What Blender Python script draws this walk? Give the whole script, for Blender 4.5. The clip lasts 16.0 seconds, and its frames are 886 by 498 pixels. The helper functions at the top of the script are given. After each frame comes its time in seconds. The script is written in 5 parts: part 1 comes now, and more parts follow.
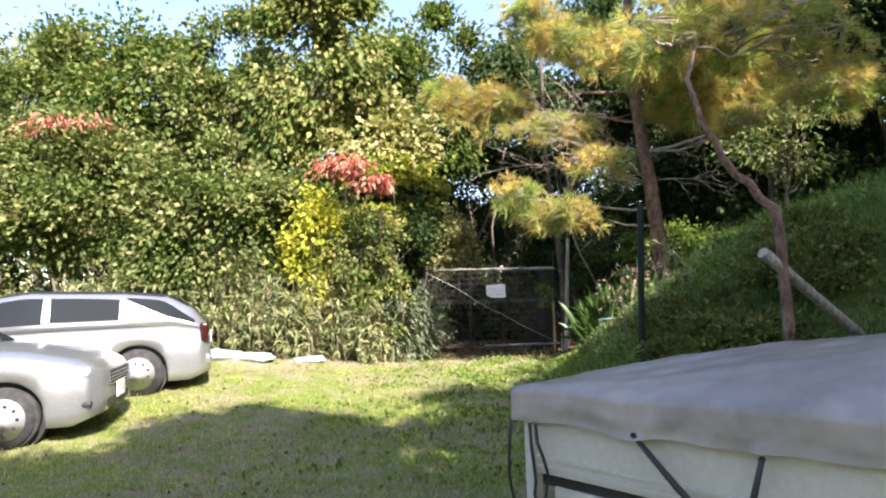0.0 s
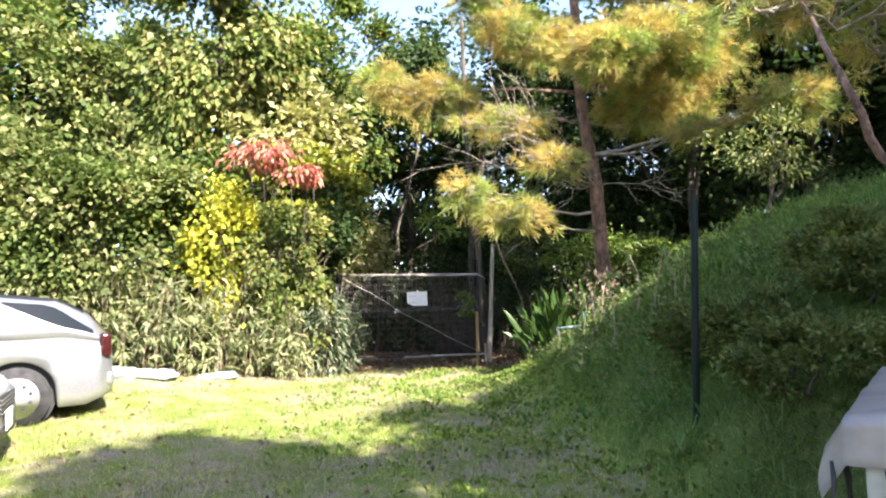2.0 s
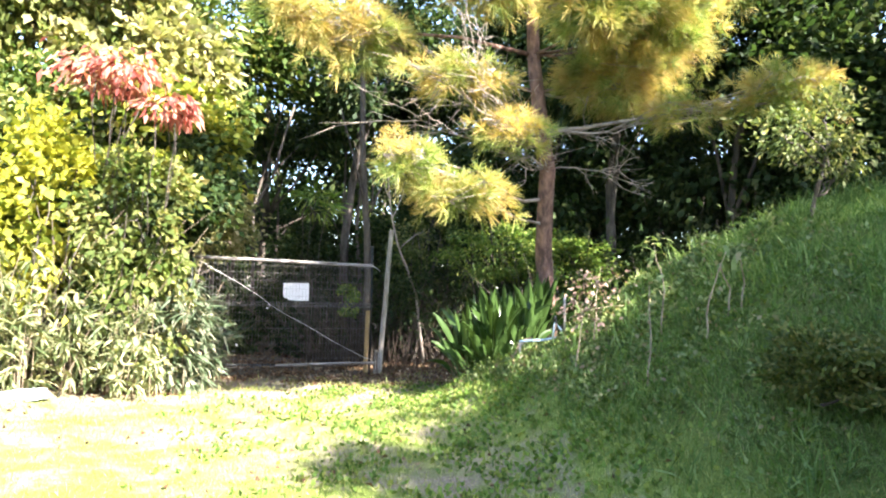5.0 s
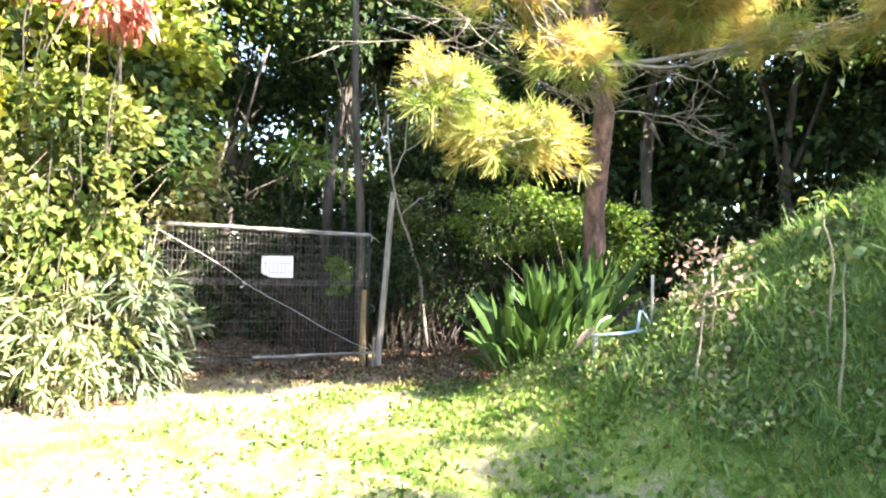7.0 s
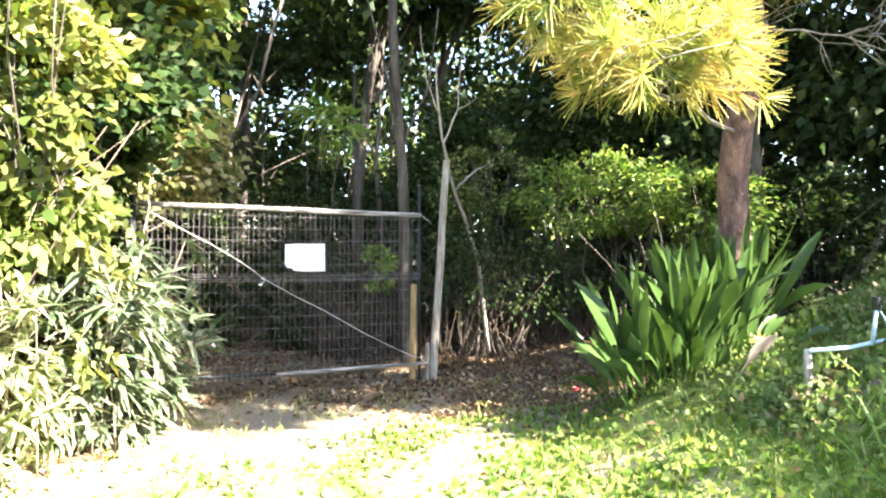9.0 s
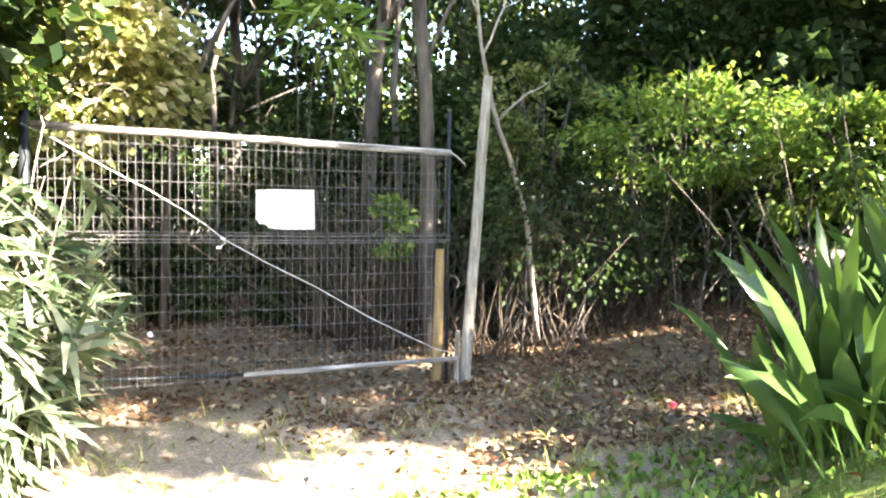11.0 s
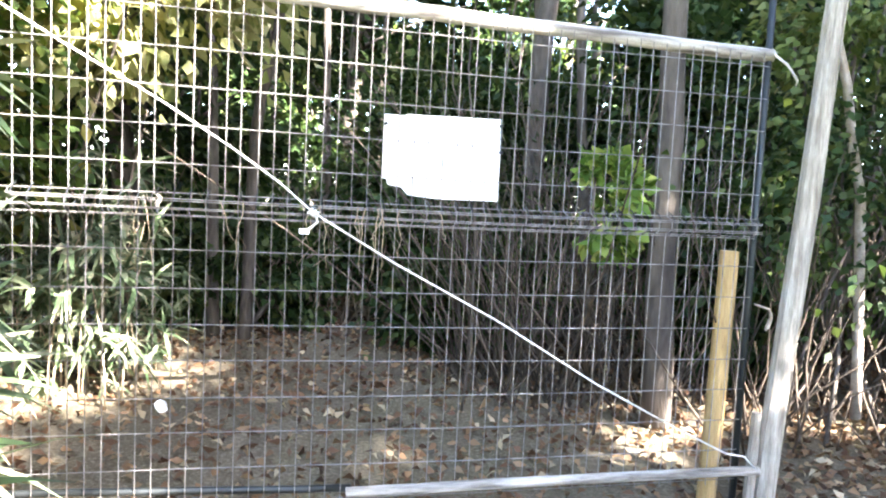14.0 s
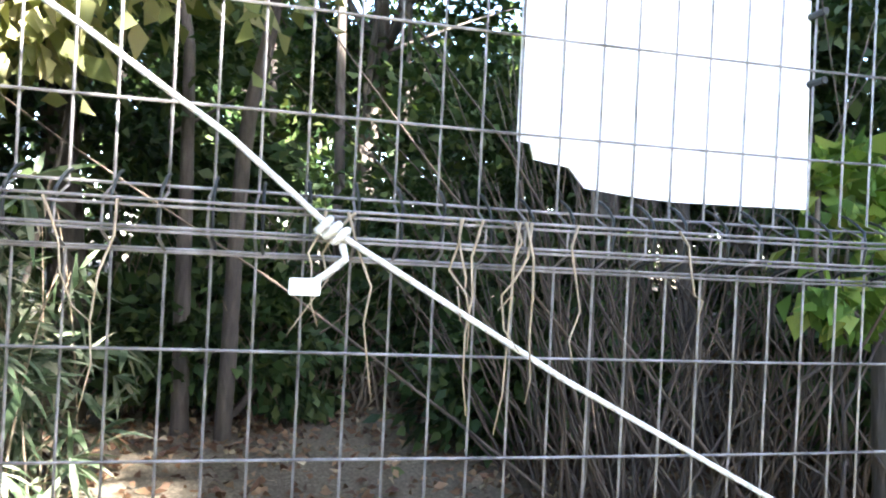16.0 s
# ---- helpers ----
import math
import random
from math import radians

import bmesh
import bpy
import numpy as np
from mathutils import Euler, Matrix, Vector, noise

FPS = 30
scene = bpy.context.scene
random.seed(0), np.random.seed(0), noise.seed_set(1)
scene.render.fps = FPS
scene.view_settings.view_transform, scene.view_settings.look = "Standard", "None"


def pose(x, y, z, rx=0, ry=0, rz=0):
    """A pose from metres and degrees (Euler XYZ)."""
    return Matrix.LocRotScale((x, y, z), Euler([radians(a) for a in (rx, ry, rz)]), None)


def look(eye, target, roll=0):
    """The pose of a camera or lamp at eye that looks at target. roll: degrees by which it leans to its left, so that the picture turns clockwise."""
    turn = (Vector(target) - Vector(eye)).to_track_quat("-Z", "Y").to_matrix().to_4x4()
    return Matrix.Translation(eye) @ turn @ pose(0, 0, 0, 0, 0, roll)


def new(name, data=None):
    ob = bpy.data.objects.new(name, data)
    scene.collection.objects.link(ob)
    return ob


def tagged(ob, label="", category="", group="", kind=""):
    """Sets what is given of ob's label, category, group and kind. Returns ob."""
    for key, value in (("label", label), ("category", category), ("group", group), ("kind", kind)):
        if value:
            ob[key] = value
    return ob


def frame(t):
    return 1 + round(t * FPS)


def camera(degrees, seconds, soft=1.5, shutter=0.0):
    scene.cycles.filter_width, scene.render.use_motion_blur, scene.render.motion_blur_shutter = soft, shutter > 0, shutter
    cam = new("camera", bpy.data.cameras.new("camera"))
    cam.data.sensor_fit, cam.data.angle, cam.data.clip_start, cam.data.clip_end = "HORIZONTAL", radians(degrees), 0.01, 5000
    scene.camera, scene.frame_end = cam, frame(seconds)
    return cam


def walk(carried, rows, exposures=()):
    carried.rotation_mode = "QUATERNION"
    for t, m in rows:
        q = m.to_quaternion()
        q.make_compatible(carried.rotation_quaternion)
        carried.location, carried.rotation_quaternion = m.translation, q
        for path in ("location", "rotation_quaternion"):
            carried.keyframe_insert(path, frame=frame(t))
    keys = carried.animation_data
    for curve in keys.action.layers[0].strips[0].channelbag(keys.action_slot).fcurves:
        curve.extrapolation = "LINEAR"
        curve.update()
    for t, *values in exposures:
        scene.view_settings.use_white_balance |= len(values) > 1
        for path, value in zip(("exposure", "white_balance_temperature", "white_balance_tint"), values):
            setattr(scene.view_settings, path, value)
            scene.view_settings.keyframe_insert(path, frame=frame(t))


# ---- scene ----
# camera and walk
cam = camera(66.38, 16.0, soft=2.1)
# seconds, x, y, z, yaw, pitch, roll
PATH = [
    (0, -0.017, 0.010, 1.446, 7.01, 3.45, 1.89),
    (0.5, -0.427, 0.250, 1.428, 5.49, 3.66, 2.26),
    (1, -0.772, 0.392, 1.423, 1.06, 5.08, 3.00),
    (1.5, -1.083, 0.679, 1.401, -3.92, 4.74, 2.57),
    (2, -1.409, 1.006, 1.413, -5.31, 4.00, 1.54),
    (2.5, -1.701, 1.396, 1.412, -13.50, 4.60, 0.62),
    (3, -1.954, 1.812, 1.404, -11.84, 4.70, -0.65),
    (3.5, -2.172, 2.246, 1.423, -17.51, 4.63, -1.59),
    (4, -2.360, 2.717, 1.456, -16.62, 3.72, -1.82),
    (4.5, -2.508, 3.164, 1.473, -21.72, 3.92, -2.11),
    (4.7, -2.522, 3.386, 1.471, -21.48, 3.71, -1.50),
    (6.8, -2.423, 5.564, 1.460, -27.82, 1.25, -1.49),
    (7, -2.443, 5.804, 1.468, -25.21, 1.32, -1.63),
    (7.5, -2.440, 6.291, 1.472, -25.32, 1.74, -1.69),
    (8, -2.348, 6.814, 1.467, -26.14, 1.51, -0.69),
    (8.2, -2.322, 7.001, 1.459, -25.43, 1.37, -0.63),
    (10.3, -1.658, 9.071, 1.419, -23.34, -2.09, -0.55),
    (10.5, -1.582, 9.253, 1.411, -23.66, -2.44, -0.87),
    (11, -1.411, 9.730, 1.379, -21.84, -3.09, -1.01),
    (11.5, -1.292, 10.159, 1.366, -19.52, -5.19, -0.99),
    (12, -1.223, 10.615, 1.339, -19.50, -5.38, -1.50),
    (12.5, -1.164, 11.033, 1.335, -12.64, -6.81, -1.23),
    (13, -1.185, 11.419, 1.309, -14.24, -6.54, -2.68),
    (13.5, -1.114, 11.862, 1.264, -11.86, -5.59, -2.56),
    (14, -1.148, 12.282, 1.258, -12.22, -4.63, -2.87),
    (14.5, -1.055, 12.681, 1.211, -13.07, -2.51, -2.62),
    (15, -1.061, 13.031, 1.238, -10.78, -3.18, -2.88),
    (15.5, -1.064, 13.382, 1.189, -10.17, -1.16, -2.51),
    (16, -1.123, 13.746, 1.165, -11.78, 0.03, -2.79),
]
EXPOSURES = [(0, 2.0, 6450, 19), (2, 2.45, 6350, 19), (4.5, 3.05, 6250, 19), (7, 3.52, 6450, 16), (8.2, 3.66, 6450, 17), (10.5, 4.12, 6650, 18), (13, 4.6, 6350, 17), (14.5, 4.86, 6100, 18), (16, 4.56, 5950, 18)]
walk(cam, [(t, pose(x, y, z, 90 + pitch, roll, yaw)) for t, x, y, z, yaw, pitch, roll in PATH], EXPOSURES)

# world and sun
SUN_EL, SUN_AZ = 37.0, 148.0
world = bpy.data.worlds.new("world")
world.use_nodes = True
scene.world = world
wn = world.node_tree
sky = wn.nodes.new("ShaderNodeTexSky")
sky.sky_type, sky.sun_disc = "NISHITA", False
sky.sun_elevation, sky.sun_rotation = radians(SUN_EL), radians(SUN_AZ)
wn.nodes["Background"].inputs["Strength"].default_value = 0.11
wn.links.new(sky.outputs[0], wn.nodes["Background"].inputs["Color"])
SUN_FROM = Vector((math.sin(radians(SUN_AZ)) * math.cos(radians(SUN_EL)), math.cos(radians(SUN_AZ)) * math.cos(radians(SUN_EL)), math.sin(radians(SUN_EL))))
sun = new("sun", bpy.data.lights.new("sun", "SUN"))
sun.data.energy, sun.data.angle, sun.data.color = 4.9, radians(0.53), (1.0, 0.94, 0.84)
sun.matrix_world = look(SUN_FROM * 40, (0, 0, 0))

RNG = np.random.default_rng(7)


# ---------------------------------------------------------------- materials
def nodes_of(name):
    m = bpy.data.materials.new(name)
    m.use_nodes = True
    nt = m.node_tree
    return m, nt, nt.nodes["Principled BSDF"]


def ramp(nt, fac, stops):
    r = nt.nodes.new("ShaderNodeValToRGB")
    el = r.color_ramp.elements
    while len(el) < len(stops):
        el.new(0.5)
    for e, (p, c) in zip(el, stops):
        e.position, e.color = p, (*c, 1)
    nt.links.new(fac, r.inputs[0])
    return r.outputs[0]


def noise_of(nt, scale, detail=4, rough=0.55, coord="Object", stretch=None):
    tc = nt.nodes.new("ShaderNodeTexCoord")
    out = tc.outputs[coord]
    if stretch:
        mp = nt.nodes.new("ShaderNodeMapping")
        mp.inputs["Scale"].default_value = stretch
        nt.links.new(out, mp.inputs[0])
        out = mp.outputs[0]
    n = nt.nodes.new("ShaderNodeTexNoise")
    n.inputs["Scale"].default_value, n.inputs["Detail"].default_value, n.inputs["Roughness"].default_value = scale, detail, rough
    nt.links.new(out, n.inputs["Vector"])
    return n.outputs[0]


def mixed(nt, fac, a, b, mode="MIX"):
    m = nt.nodes.new("ShaderNodeMix")
    m.data_type, m.blend_type = "RGBA", mode
    for sock, v in ((m.inputs[0], fac), (m.inputs[6], a), (m.inputs[7], b)):
        if hasattr(v, "is_linked"):
            nt.links.new(v, sock)
        elif isinstance(v, (tuple, list)):
            sock.default_value = (*v, 1)
        else:
            sock.default_value = v
    return m.outputs[2]


def bumped(nt, bsdf, height, strength=0.3, dist=0.01):
    b = nt.nodes.new("ShaderNodeBump")
    b.inputs["Strength"].default_value, b.inputs["Distance"].default_value = strength, dist
    nt.links.new(height, b.inputs["Height"])
    nt.links.new(b.outputs[0], bsdf.inputs["Normal"])


def leaf_mat(name, stops, trans=0.35, rough=0.55, patch=0.8, other=None):
    """Leaf: colour by leaf, and by patches of the plant; light passes through."""
    m, nt, p = nodes_of(name)
    geo = nt.nodes.new("ShaderNodeNewGeometry")
    col = ramp(nt, geo.outputs["Random Per Island"], stops)
    n = noise_of(nt, patch, 2)
    if other:
        pick = ramp(nt, noise_of(nt, patch * 1.3, 3), [(0.42, (0, 0, 0)), (0.58, (1, 1, 1))])
        col = mixed(nt, pick, col, ramp(nt, geo.outputs["Random Per Island"], other))
    dark = ramp(nt, n, [(0.35, (0.72, 0.74, 0.68)), (0.65, (1.1, 1.08, 1.0))])
    col = mixed(nt, 1.0, col, dark, "MULTIPLY")
    nt.links.new(col, p.inputs["Base Color"])
    p.inputs["Roughness"].default_value = rough
    p.inputs["Specular IOR Level"].default_value = 0.22
    tr = nt.nodes.new("ShaderNodeBsdfTranslucent")
    bright = mixed(nt, 1.0, col, (1.25, 1.3, 0.75), "MULTIPLY")
    nt.links.new(bright, tr.inputs[0])
    mx = nt.nodes.new("ShaderNodeMixShader")
    mx.inputs[0].default_value = trans
    nt.links.new(p.outputs[0], mx.inputs[1])
    nt.links.new(tr.outputs[0], mx.inputs[2])
    nt.links.new(mx.outputs[0], nt.nodes["Material Output"].inputs[0])
    return m


def rough_mat(name, a, b, scale=8, rough=0.8, bump=0.4, stretch=None, fine=60, metal=0.0, dist=0.01):
    """Two colours mixed at two scales, with relief."""
    m, nt, p = nodes_of(name)
    n1 = noise_of(nt, scale, 5, 0.6, stretch=stretch)
    n2 = noise_of(nt, fine, 3, 0.6, stretch=stretch)
    c = ramp(nt, n1, [(0.35, a), (0.68, b)])
    c = mixed(nt, 1.0, c, ramp(nt, n2, [(0.3, (0.75, 0.75, 0.75)), (0.7, (1.15, 1.15, 1.15))]), "MULTIPLY")
    nt.links.new(c, p.inputs["Base Color"])
    p.inputs["Roughness"].default_value, p.inputs["Metallic"].default_value = rough, metal
    if bump:
        bumped(nt, p, n2, bump, dist)
    return m


def plain_mat(name, col, rough=0.5, metal=0.0, coat=0.0, spec=0.5):
    m, nt, p = nodes_of(name)
    n = noise_of(nt, 35, 3)
    nt.links.new(mixed(nt, 1.0, col, ramp(nt, n, [(0.3, (0.9, 0.9, 0.9)), (0.7, (1.05, 1.05, 1.05))]), "MULTIPLY"), p.inputs["Base Color"])
    p.inputs["Roughness"].default_value, p.inputs["Metallic"].default_value = rough, metal
    p.inputs["Coat Weight"].default_value, p.inputs["Specular IOR Level"].default_value = coat, spec
    return m


def ground_mat():
    """Thin lawn with worn earth, darker soil and litter near the gate, and shade between grass put into the mound's
    colour.
    """
    m, nt, p = nodes_of("lawn_soil")
    big, mid, fine = noise_of(nt, 0.55, 4), noise_of(nt, 3.2, 5, 0.65), noise_of(nt, 55, 4, 0.7)
    grass = ramp(nt, fine, [(0.25, (0.055, 0.085, 0.015)), (0.55, (0.15, 0.2, 0.04)), (0.8, (0.32, 0.32, 0.11))])
    soil = ramp(nt, fine, [(0.25, (0.1, 0.08, 0.055)), (0.55, (0.28, 0.23, 0.16)), (0.8, (0.55, 0.49, 0.38))])
    worn = ramp(nt, mixed(nt, 0.5, big, mid), [(0.44, (0, 0, 0)), (0.58, (1, 1, 1))])
    at = nt.nodes.new("ShaderNodeAttribute")
    at.attribute_name = "bare"
    sep = nt.nodes.new("ShaderNodeMath")
    sep.operation, sep.use_clamp = "ADD", True
    nt.links.new(worn, sep.inputs[0])
    nt.links.new(at.outputs["Fac"], sep.inputs[1])
    c = mixed(nt, sep.outputs[0], grass, soil)
    hum_shade = nt.nodes.new("ShaderNodeAttribute")
    hum_shade.attribute_name = "humus_shade"
    c = mixed(nt, hum_shade.outputs["Fac"], c, ramp(nt, fine, [(0.25, (0.025, 0.022, 0.013)), (0.55, (0.065, 0.055, 0.033)), (0.8, (0.14, 0.115, 0.075))]))
    nt.links.new(c, p.inputs["Base Color"])
    p.inputs["Roughness"].default_value = 0.95
    p.inputs["Specular IOR Level"].default_value = 0.11
    bumped(nt, p, fine, 0.6, 0.02)
    return m


M_GROUND = ground_mat()
G1, G2, G3 = (0.035, 0.075, 0.014), (0.08, 0.13, 0.028), (0.16, 0.2, 0.05)
M_LEAF = leaf_mat("leaf_green", [(0.0, G1), (0.45, G2), (0.85, G3), (1.0, (0.3, 0.26, 0.08))])
M_LEAF_OLIVE = leaf_mat("leaf_olive", [(0.0, (0.06, 0.09, 0.025)), (0.5, (0.15, 0.18, 0.06)), (0.9, (0.3, 0.3, 0.13)), (1.0, (0.4, 0.32, 0.17))], other=[(0.0, (0.05, 0.085, 0.02)), (0.6, (0.11, 0.16, 0.04)), (1.0, (0.22, 0.26, 0.09))])
M_LEAF_YELLOWGREEN = leaf_mat("leaf_yellow_green", [(0.0, (0.1, 0.15, 0.02)), (0.5, (0.24, 0.28, 0.04)), (1.0, (0.45, 0.4, 0.07))])
M_LEAF_YELLOW = leaf_mat("leaf_yellow", [(0.0, (0.24, 0.28, 0.03)), (0.5, (0.45, 0.44, 0.05)), (1.0, (0.58, 0.52, 0.09))])
M_LEAF_CREAM = leaf_mat("leaf_pale", [(0.0, (0.16, 0.19, 0.06)), (0.5, (0.36, 0.36, 0.16)), (1.0, (0.55, 0.48, 0.28))])
M_LEAF_RED = leaf_mat("leaf_red", [(0.0, (0.32, 0.06, 0.055)), (0.6, (0.52, 0.2, 0.16)), (1.0, (0.55, 0.34, 0.22))])
# Dark green; for undergrowth and the gate-side bush it carries shade in its colour.
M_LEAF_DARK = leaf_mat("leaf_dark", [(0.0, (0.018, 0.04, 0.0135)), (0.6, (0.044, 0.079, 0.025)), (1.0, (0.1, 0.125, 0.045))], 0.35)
M_LEAF_FERN = leaf_mat("leaf_fresh", [(0.0, (0.07, 0.14, 0.025)), (0.6, (0.16, 0.26, 0.05)), (1.0, (0.33, 0.37, 0.1))])
M_LEAF_BANK = leaf_mat("leaf_bank", [(0.0, (0.08, 0.13, 0.04)), (0.55, (0.18, 0.25, 0.085)), (0.85, (0.3, 0.35, 0.16)), (1.0, (0.34, 0.24, 0.16))])
M_BAMBOO = leaf_mat("leaf_bamboo", [(0.0, (0.04, 0.07, 0.03)), (0.5, (0.1, 0.135, 0.078)), (0.85, (0.2, 0.225, 0.155)), (1.0, (0.34, 0.31, 0.22))], 0.2)
# Warmer copy of leaf_bamboo with sunlight put into its colour.
M_BAMBOO_LIT = leaf_mat("leaf_bamboo_lit", [(0.0, (0.07, 0.11, 0.04)), (0.5, (0.2, 0.23, 0.11)), (0.85, (0.36, 0.36, 0.2)), (1.0, (0.46, 0.4, 0.24))], 0.28)
M_NEEDLE = leaf_mat("pine_needle", [(0.0, (0.13, 0.21, 0.05)), (0.5, (0.28, 0.36, 0.1)), (1.0, (0.44, 0.46, 0.16))], 0.35, patch=1.4, other=[(0.0, (0.4, 0.34, 0.1)), (0.5, (0.58, 0.47, 0.16)), (1.0, (0.5, 0.3, 0.13))])
M_CREEPER = leaf_mat("leaf_creeper", [(0.0, (0.05, 0.09, 0.02)), (0.5, (0.12, 0.17, 0.04)), (1.0, (0.27, 0.28, 0.09))], other=[(0.0, (0.09, 0.13, 0.03)), (0.6, (0.19, 0.21, 0.065)), (1.0, (0.35, 0.29, 0.12))])
M_AZALEA = leaf_mat("leaf_azalea", [(0.0, (0.06, 0.095, 0.025)), (0.6, (0.14, 0.185, 0.05)), (1.0, (0.28, 0.26, 0.09))], 0.3)
M_DRYLEAF = leaf_mat("dry_pale_leaf", [(0.0, (0.2, 0.14, 0.1)), (0.6, (0.36, 0.27, 0.2)), (1.0, (0.52, 0.44, 0.35))], 0.2)
M_SEED = leaf_mat("dry_seed_head", [(0.0, (0.16, 0.1, 0.08)), (0.6, (0.3, 0.21, 0.17)), (1.0, (0.42, 0.32, 0.26))], 0.2)
M_STRAP = leaf_mat("strap_leaf", [(0.0, (0.02, 0.045, 0.012)), (0.6, (0.045, 0.085, 0.022)), (0.93, (0.1, 0.14, 0.04)), (1.0, (0.4, 0.34, 0.15))], 0.16, 0.28, patch=5.0)
M_BLADE = leaf_mat("grass_blade", [(0.0, (0.09, 0.14, 0.022)), (0.45, (0.24, 0.29, 0.065)), (0.8, (0.43, 0.42, 0.16)), (1.0, (0.58, 0.5, 0.28))], 0.35, 0.5, 1.2)
M_BLADE_MOUND = leaf_mat("mound_grass", [(0.0, (0.06, 0.13, 0.03)), (0.6, (0.16, 0.26, 0.075)), (1.0, (0.29, 0.37, 0.15))], 0.45, 0.5, 1.2)
M_LITTER = leaf_mat("fallen_leaf", [(0.0, (0.055, 0.028, 0.016)), (0.45, (0.145, 0.08, 0.045)), (0.85, (0.27, 0.175, 0.105)), (1.0, (0.42, 0.35, 0.25))], 0.15, 0.6, patch=2.2)
M_DRYSTEM = rough_mat("dry_stem", (0.2, 0.15, 0.09), (0.4, 0.33, 0.22), 5, 0.8, 0.2)
M_STALK = rough_mat("brown_stalk", (0.1, 0.075, 0.05), (0.26, 0.2, 0.13), 5, 0.85, 0.2)
# Darker copy of brown_stalk with the shade under shrubs put into its colour.
M_STALK_SHADE = rough_mat("shaded_stalk", (0.04, 0.03, 0.02), (0.12, 0.088, 0.058), 5, 0.85, 0.2)
M_BARK = rough_mat("grey_bark", (0.045, 0.037, 0.03), (0.15, 0.125, 0.095), 6, 0.95, 0.8, (1, 1, 0.25), 30, dist=0.02)
M_BARK_PINE = rough_mat("red_pine_bark", (0.1, 0.058, 0.045), (0.34, 0.2, 0.145), 11, 0.9, 1.0, (1, 1, 0.45), 30, dist=0.04)
M_TWIG = rough_mat("pale_twig", (0.22, 0.18, 0.14), (0.42, 0.36, 0.29), 9, 0.85, 0.2)
M_TIMBER_GREY = rough_mat("weathered_timber", (0.2, 0.17, 0.13), (0.52, 0.47, 0.38), 6, 0.85, 0.6, (6, 6, 0.6), 40)
M_TIMBER_YELLOW = rough_mat("treated_timber", (0.3, 0.19, 0.07), (0.48, 0.33, 0.14), 6, 0.75, 0.4, (6, 6, 0.6), 40)
M_WIRE = rough_mat("dull_wire", (0.1, 0.095, 0.09), (0.36, 0.34, 0.32), 14, 0.45, 0.2, metal=0.5)
# Patches along the pole: peeling, and dappled sun put into the colour.
M_PIPE_WHITE = rough_mat("pale_dappled_pole", (0.1, 0.085, 0.07), (0.55, 0.52, 0.45), 3, 0.7, 0.4, (1.2, 14, 14))
M_STEEL_DARK = plain_mat("dark_steel", (0.03, 0.035, 0.035), 0.5, 0.6)
M_GREEN_POLE = plain_mat("green_pole", (0.007, 0.014, 0.011), 0.6, spec=0.25)
M_SIGN = plain_mat("sign_white", (0.82, 0.82, 0.82), 0.35)
M_ROPE = rough_mat("rope_fibre", (0.5, 0.48, 0.43), (0.78, 0.76, 0.7), 60, 0.8, 0.5, fine=300)
M_SILVER = plain_mat("silver_paint", (0.43, 0.44, 0.45), 0.3, 0.8, 0.5)
M_GLASS = plain_mat("car_glass", (0.012, 0.015, 0.016), 0.04, 0.0, 0.0, 0.3)
M_RUBBER = rough_mat("tyre_rubber", (0.015, 0.015, 0.015), (0.04, 0.04, 0.038), 12, 0.85, 0.2)
M_RIM = plain_mat("wheel_rim", (0.66, 0.66, 0.67), 0.35, 0.5)
M_BLACK = plain_mat("black_plastic", (0.018, 0.018, 0.02), 0.5)
M_CHROME = plain_mat("chrome", (0.75, 0.75, 0.75), 0.15, 1.0)
M_LAMP_RED = plain_mat("red_lens", (0.03, 0.006, 0.006), 0.15)
M_LAMP_CLEAR = plain_mat("clear_lens", (0.6, 0.62, 0.63), 0.1, 0.3)
M_TRUCK = plain_mat("old_white_paint", (0.5, 0.48, 0.42), 0.4)
M_TARP = rough_mat("grey_tarp", (0.27, 0.235, 0.215), (0.34, 0.3, 0.275), 2.5, 0.34, 0.15, fine=7, dist=0.004)
M_PVC = plain_mat("blue_grey_pipe", (0.42, 0.55, 0.62), 0.4)
M_BAG = rough_mat("pale_plastic", (0.26, 0.36, 0.43), (0.5, 0.56, 0.59), 6, 0.4, 0.6, fine=24, dist=0.03)
M_CONCRETE = rough_mat("concrete", (0.35, 0.34, 0.31), (0.55, 0.53, 0.49), 7, 0.9, 0.4)
M_RED_BIT = plain_mat("red_plastic", (0.6, 0.03, 0.06), 0.4)


# ---------------------------------------------------------------- mesh helpers
def mesh_ob(name, verts, faces, mat, parent=None, label="", smooth=False):
    me = bpy.data.meshes.new(name)
    me.from_pydata([tuple(v) for v in verts], [], faces)
    me.materials.append(mat)
    if smooth:
        me.polygons.foreach_set("use_smooth", [True] * len(me.polygons))
    ob = new(name, me)
    ob.parent = parent
    return tagged(ob, label)


def part(name, bm, mat, parent=None, label="", smooth=False):
    me = bpy.data.meshes.new(name)
    bmesh.ops.recalc_face_normals(bm, faces=bm.faces)
    bm.to_mesh(me)
    bm.free()
    me.materials.append(mat)
    if smooth:
        me.polygons.foreach_set("use_smooth", [True] * len(me.polygons))
    ob = new(name, me)
    ob.parent = parent
    return tagged(ob, label)


def thing(name, at, label, category, group="", rz=0.0, kind=""):
    e = new(name)
    e.matrix_basis = pose(*at, 0, 0, rz)
    e.empty_display_size = 0.1
    return tagged(e, label, category, group, kind)


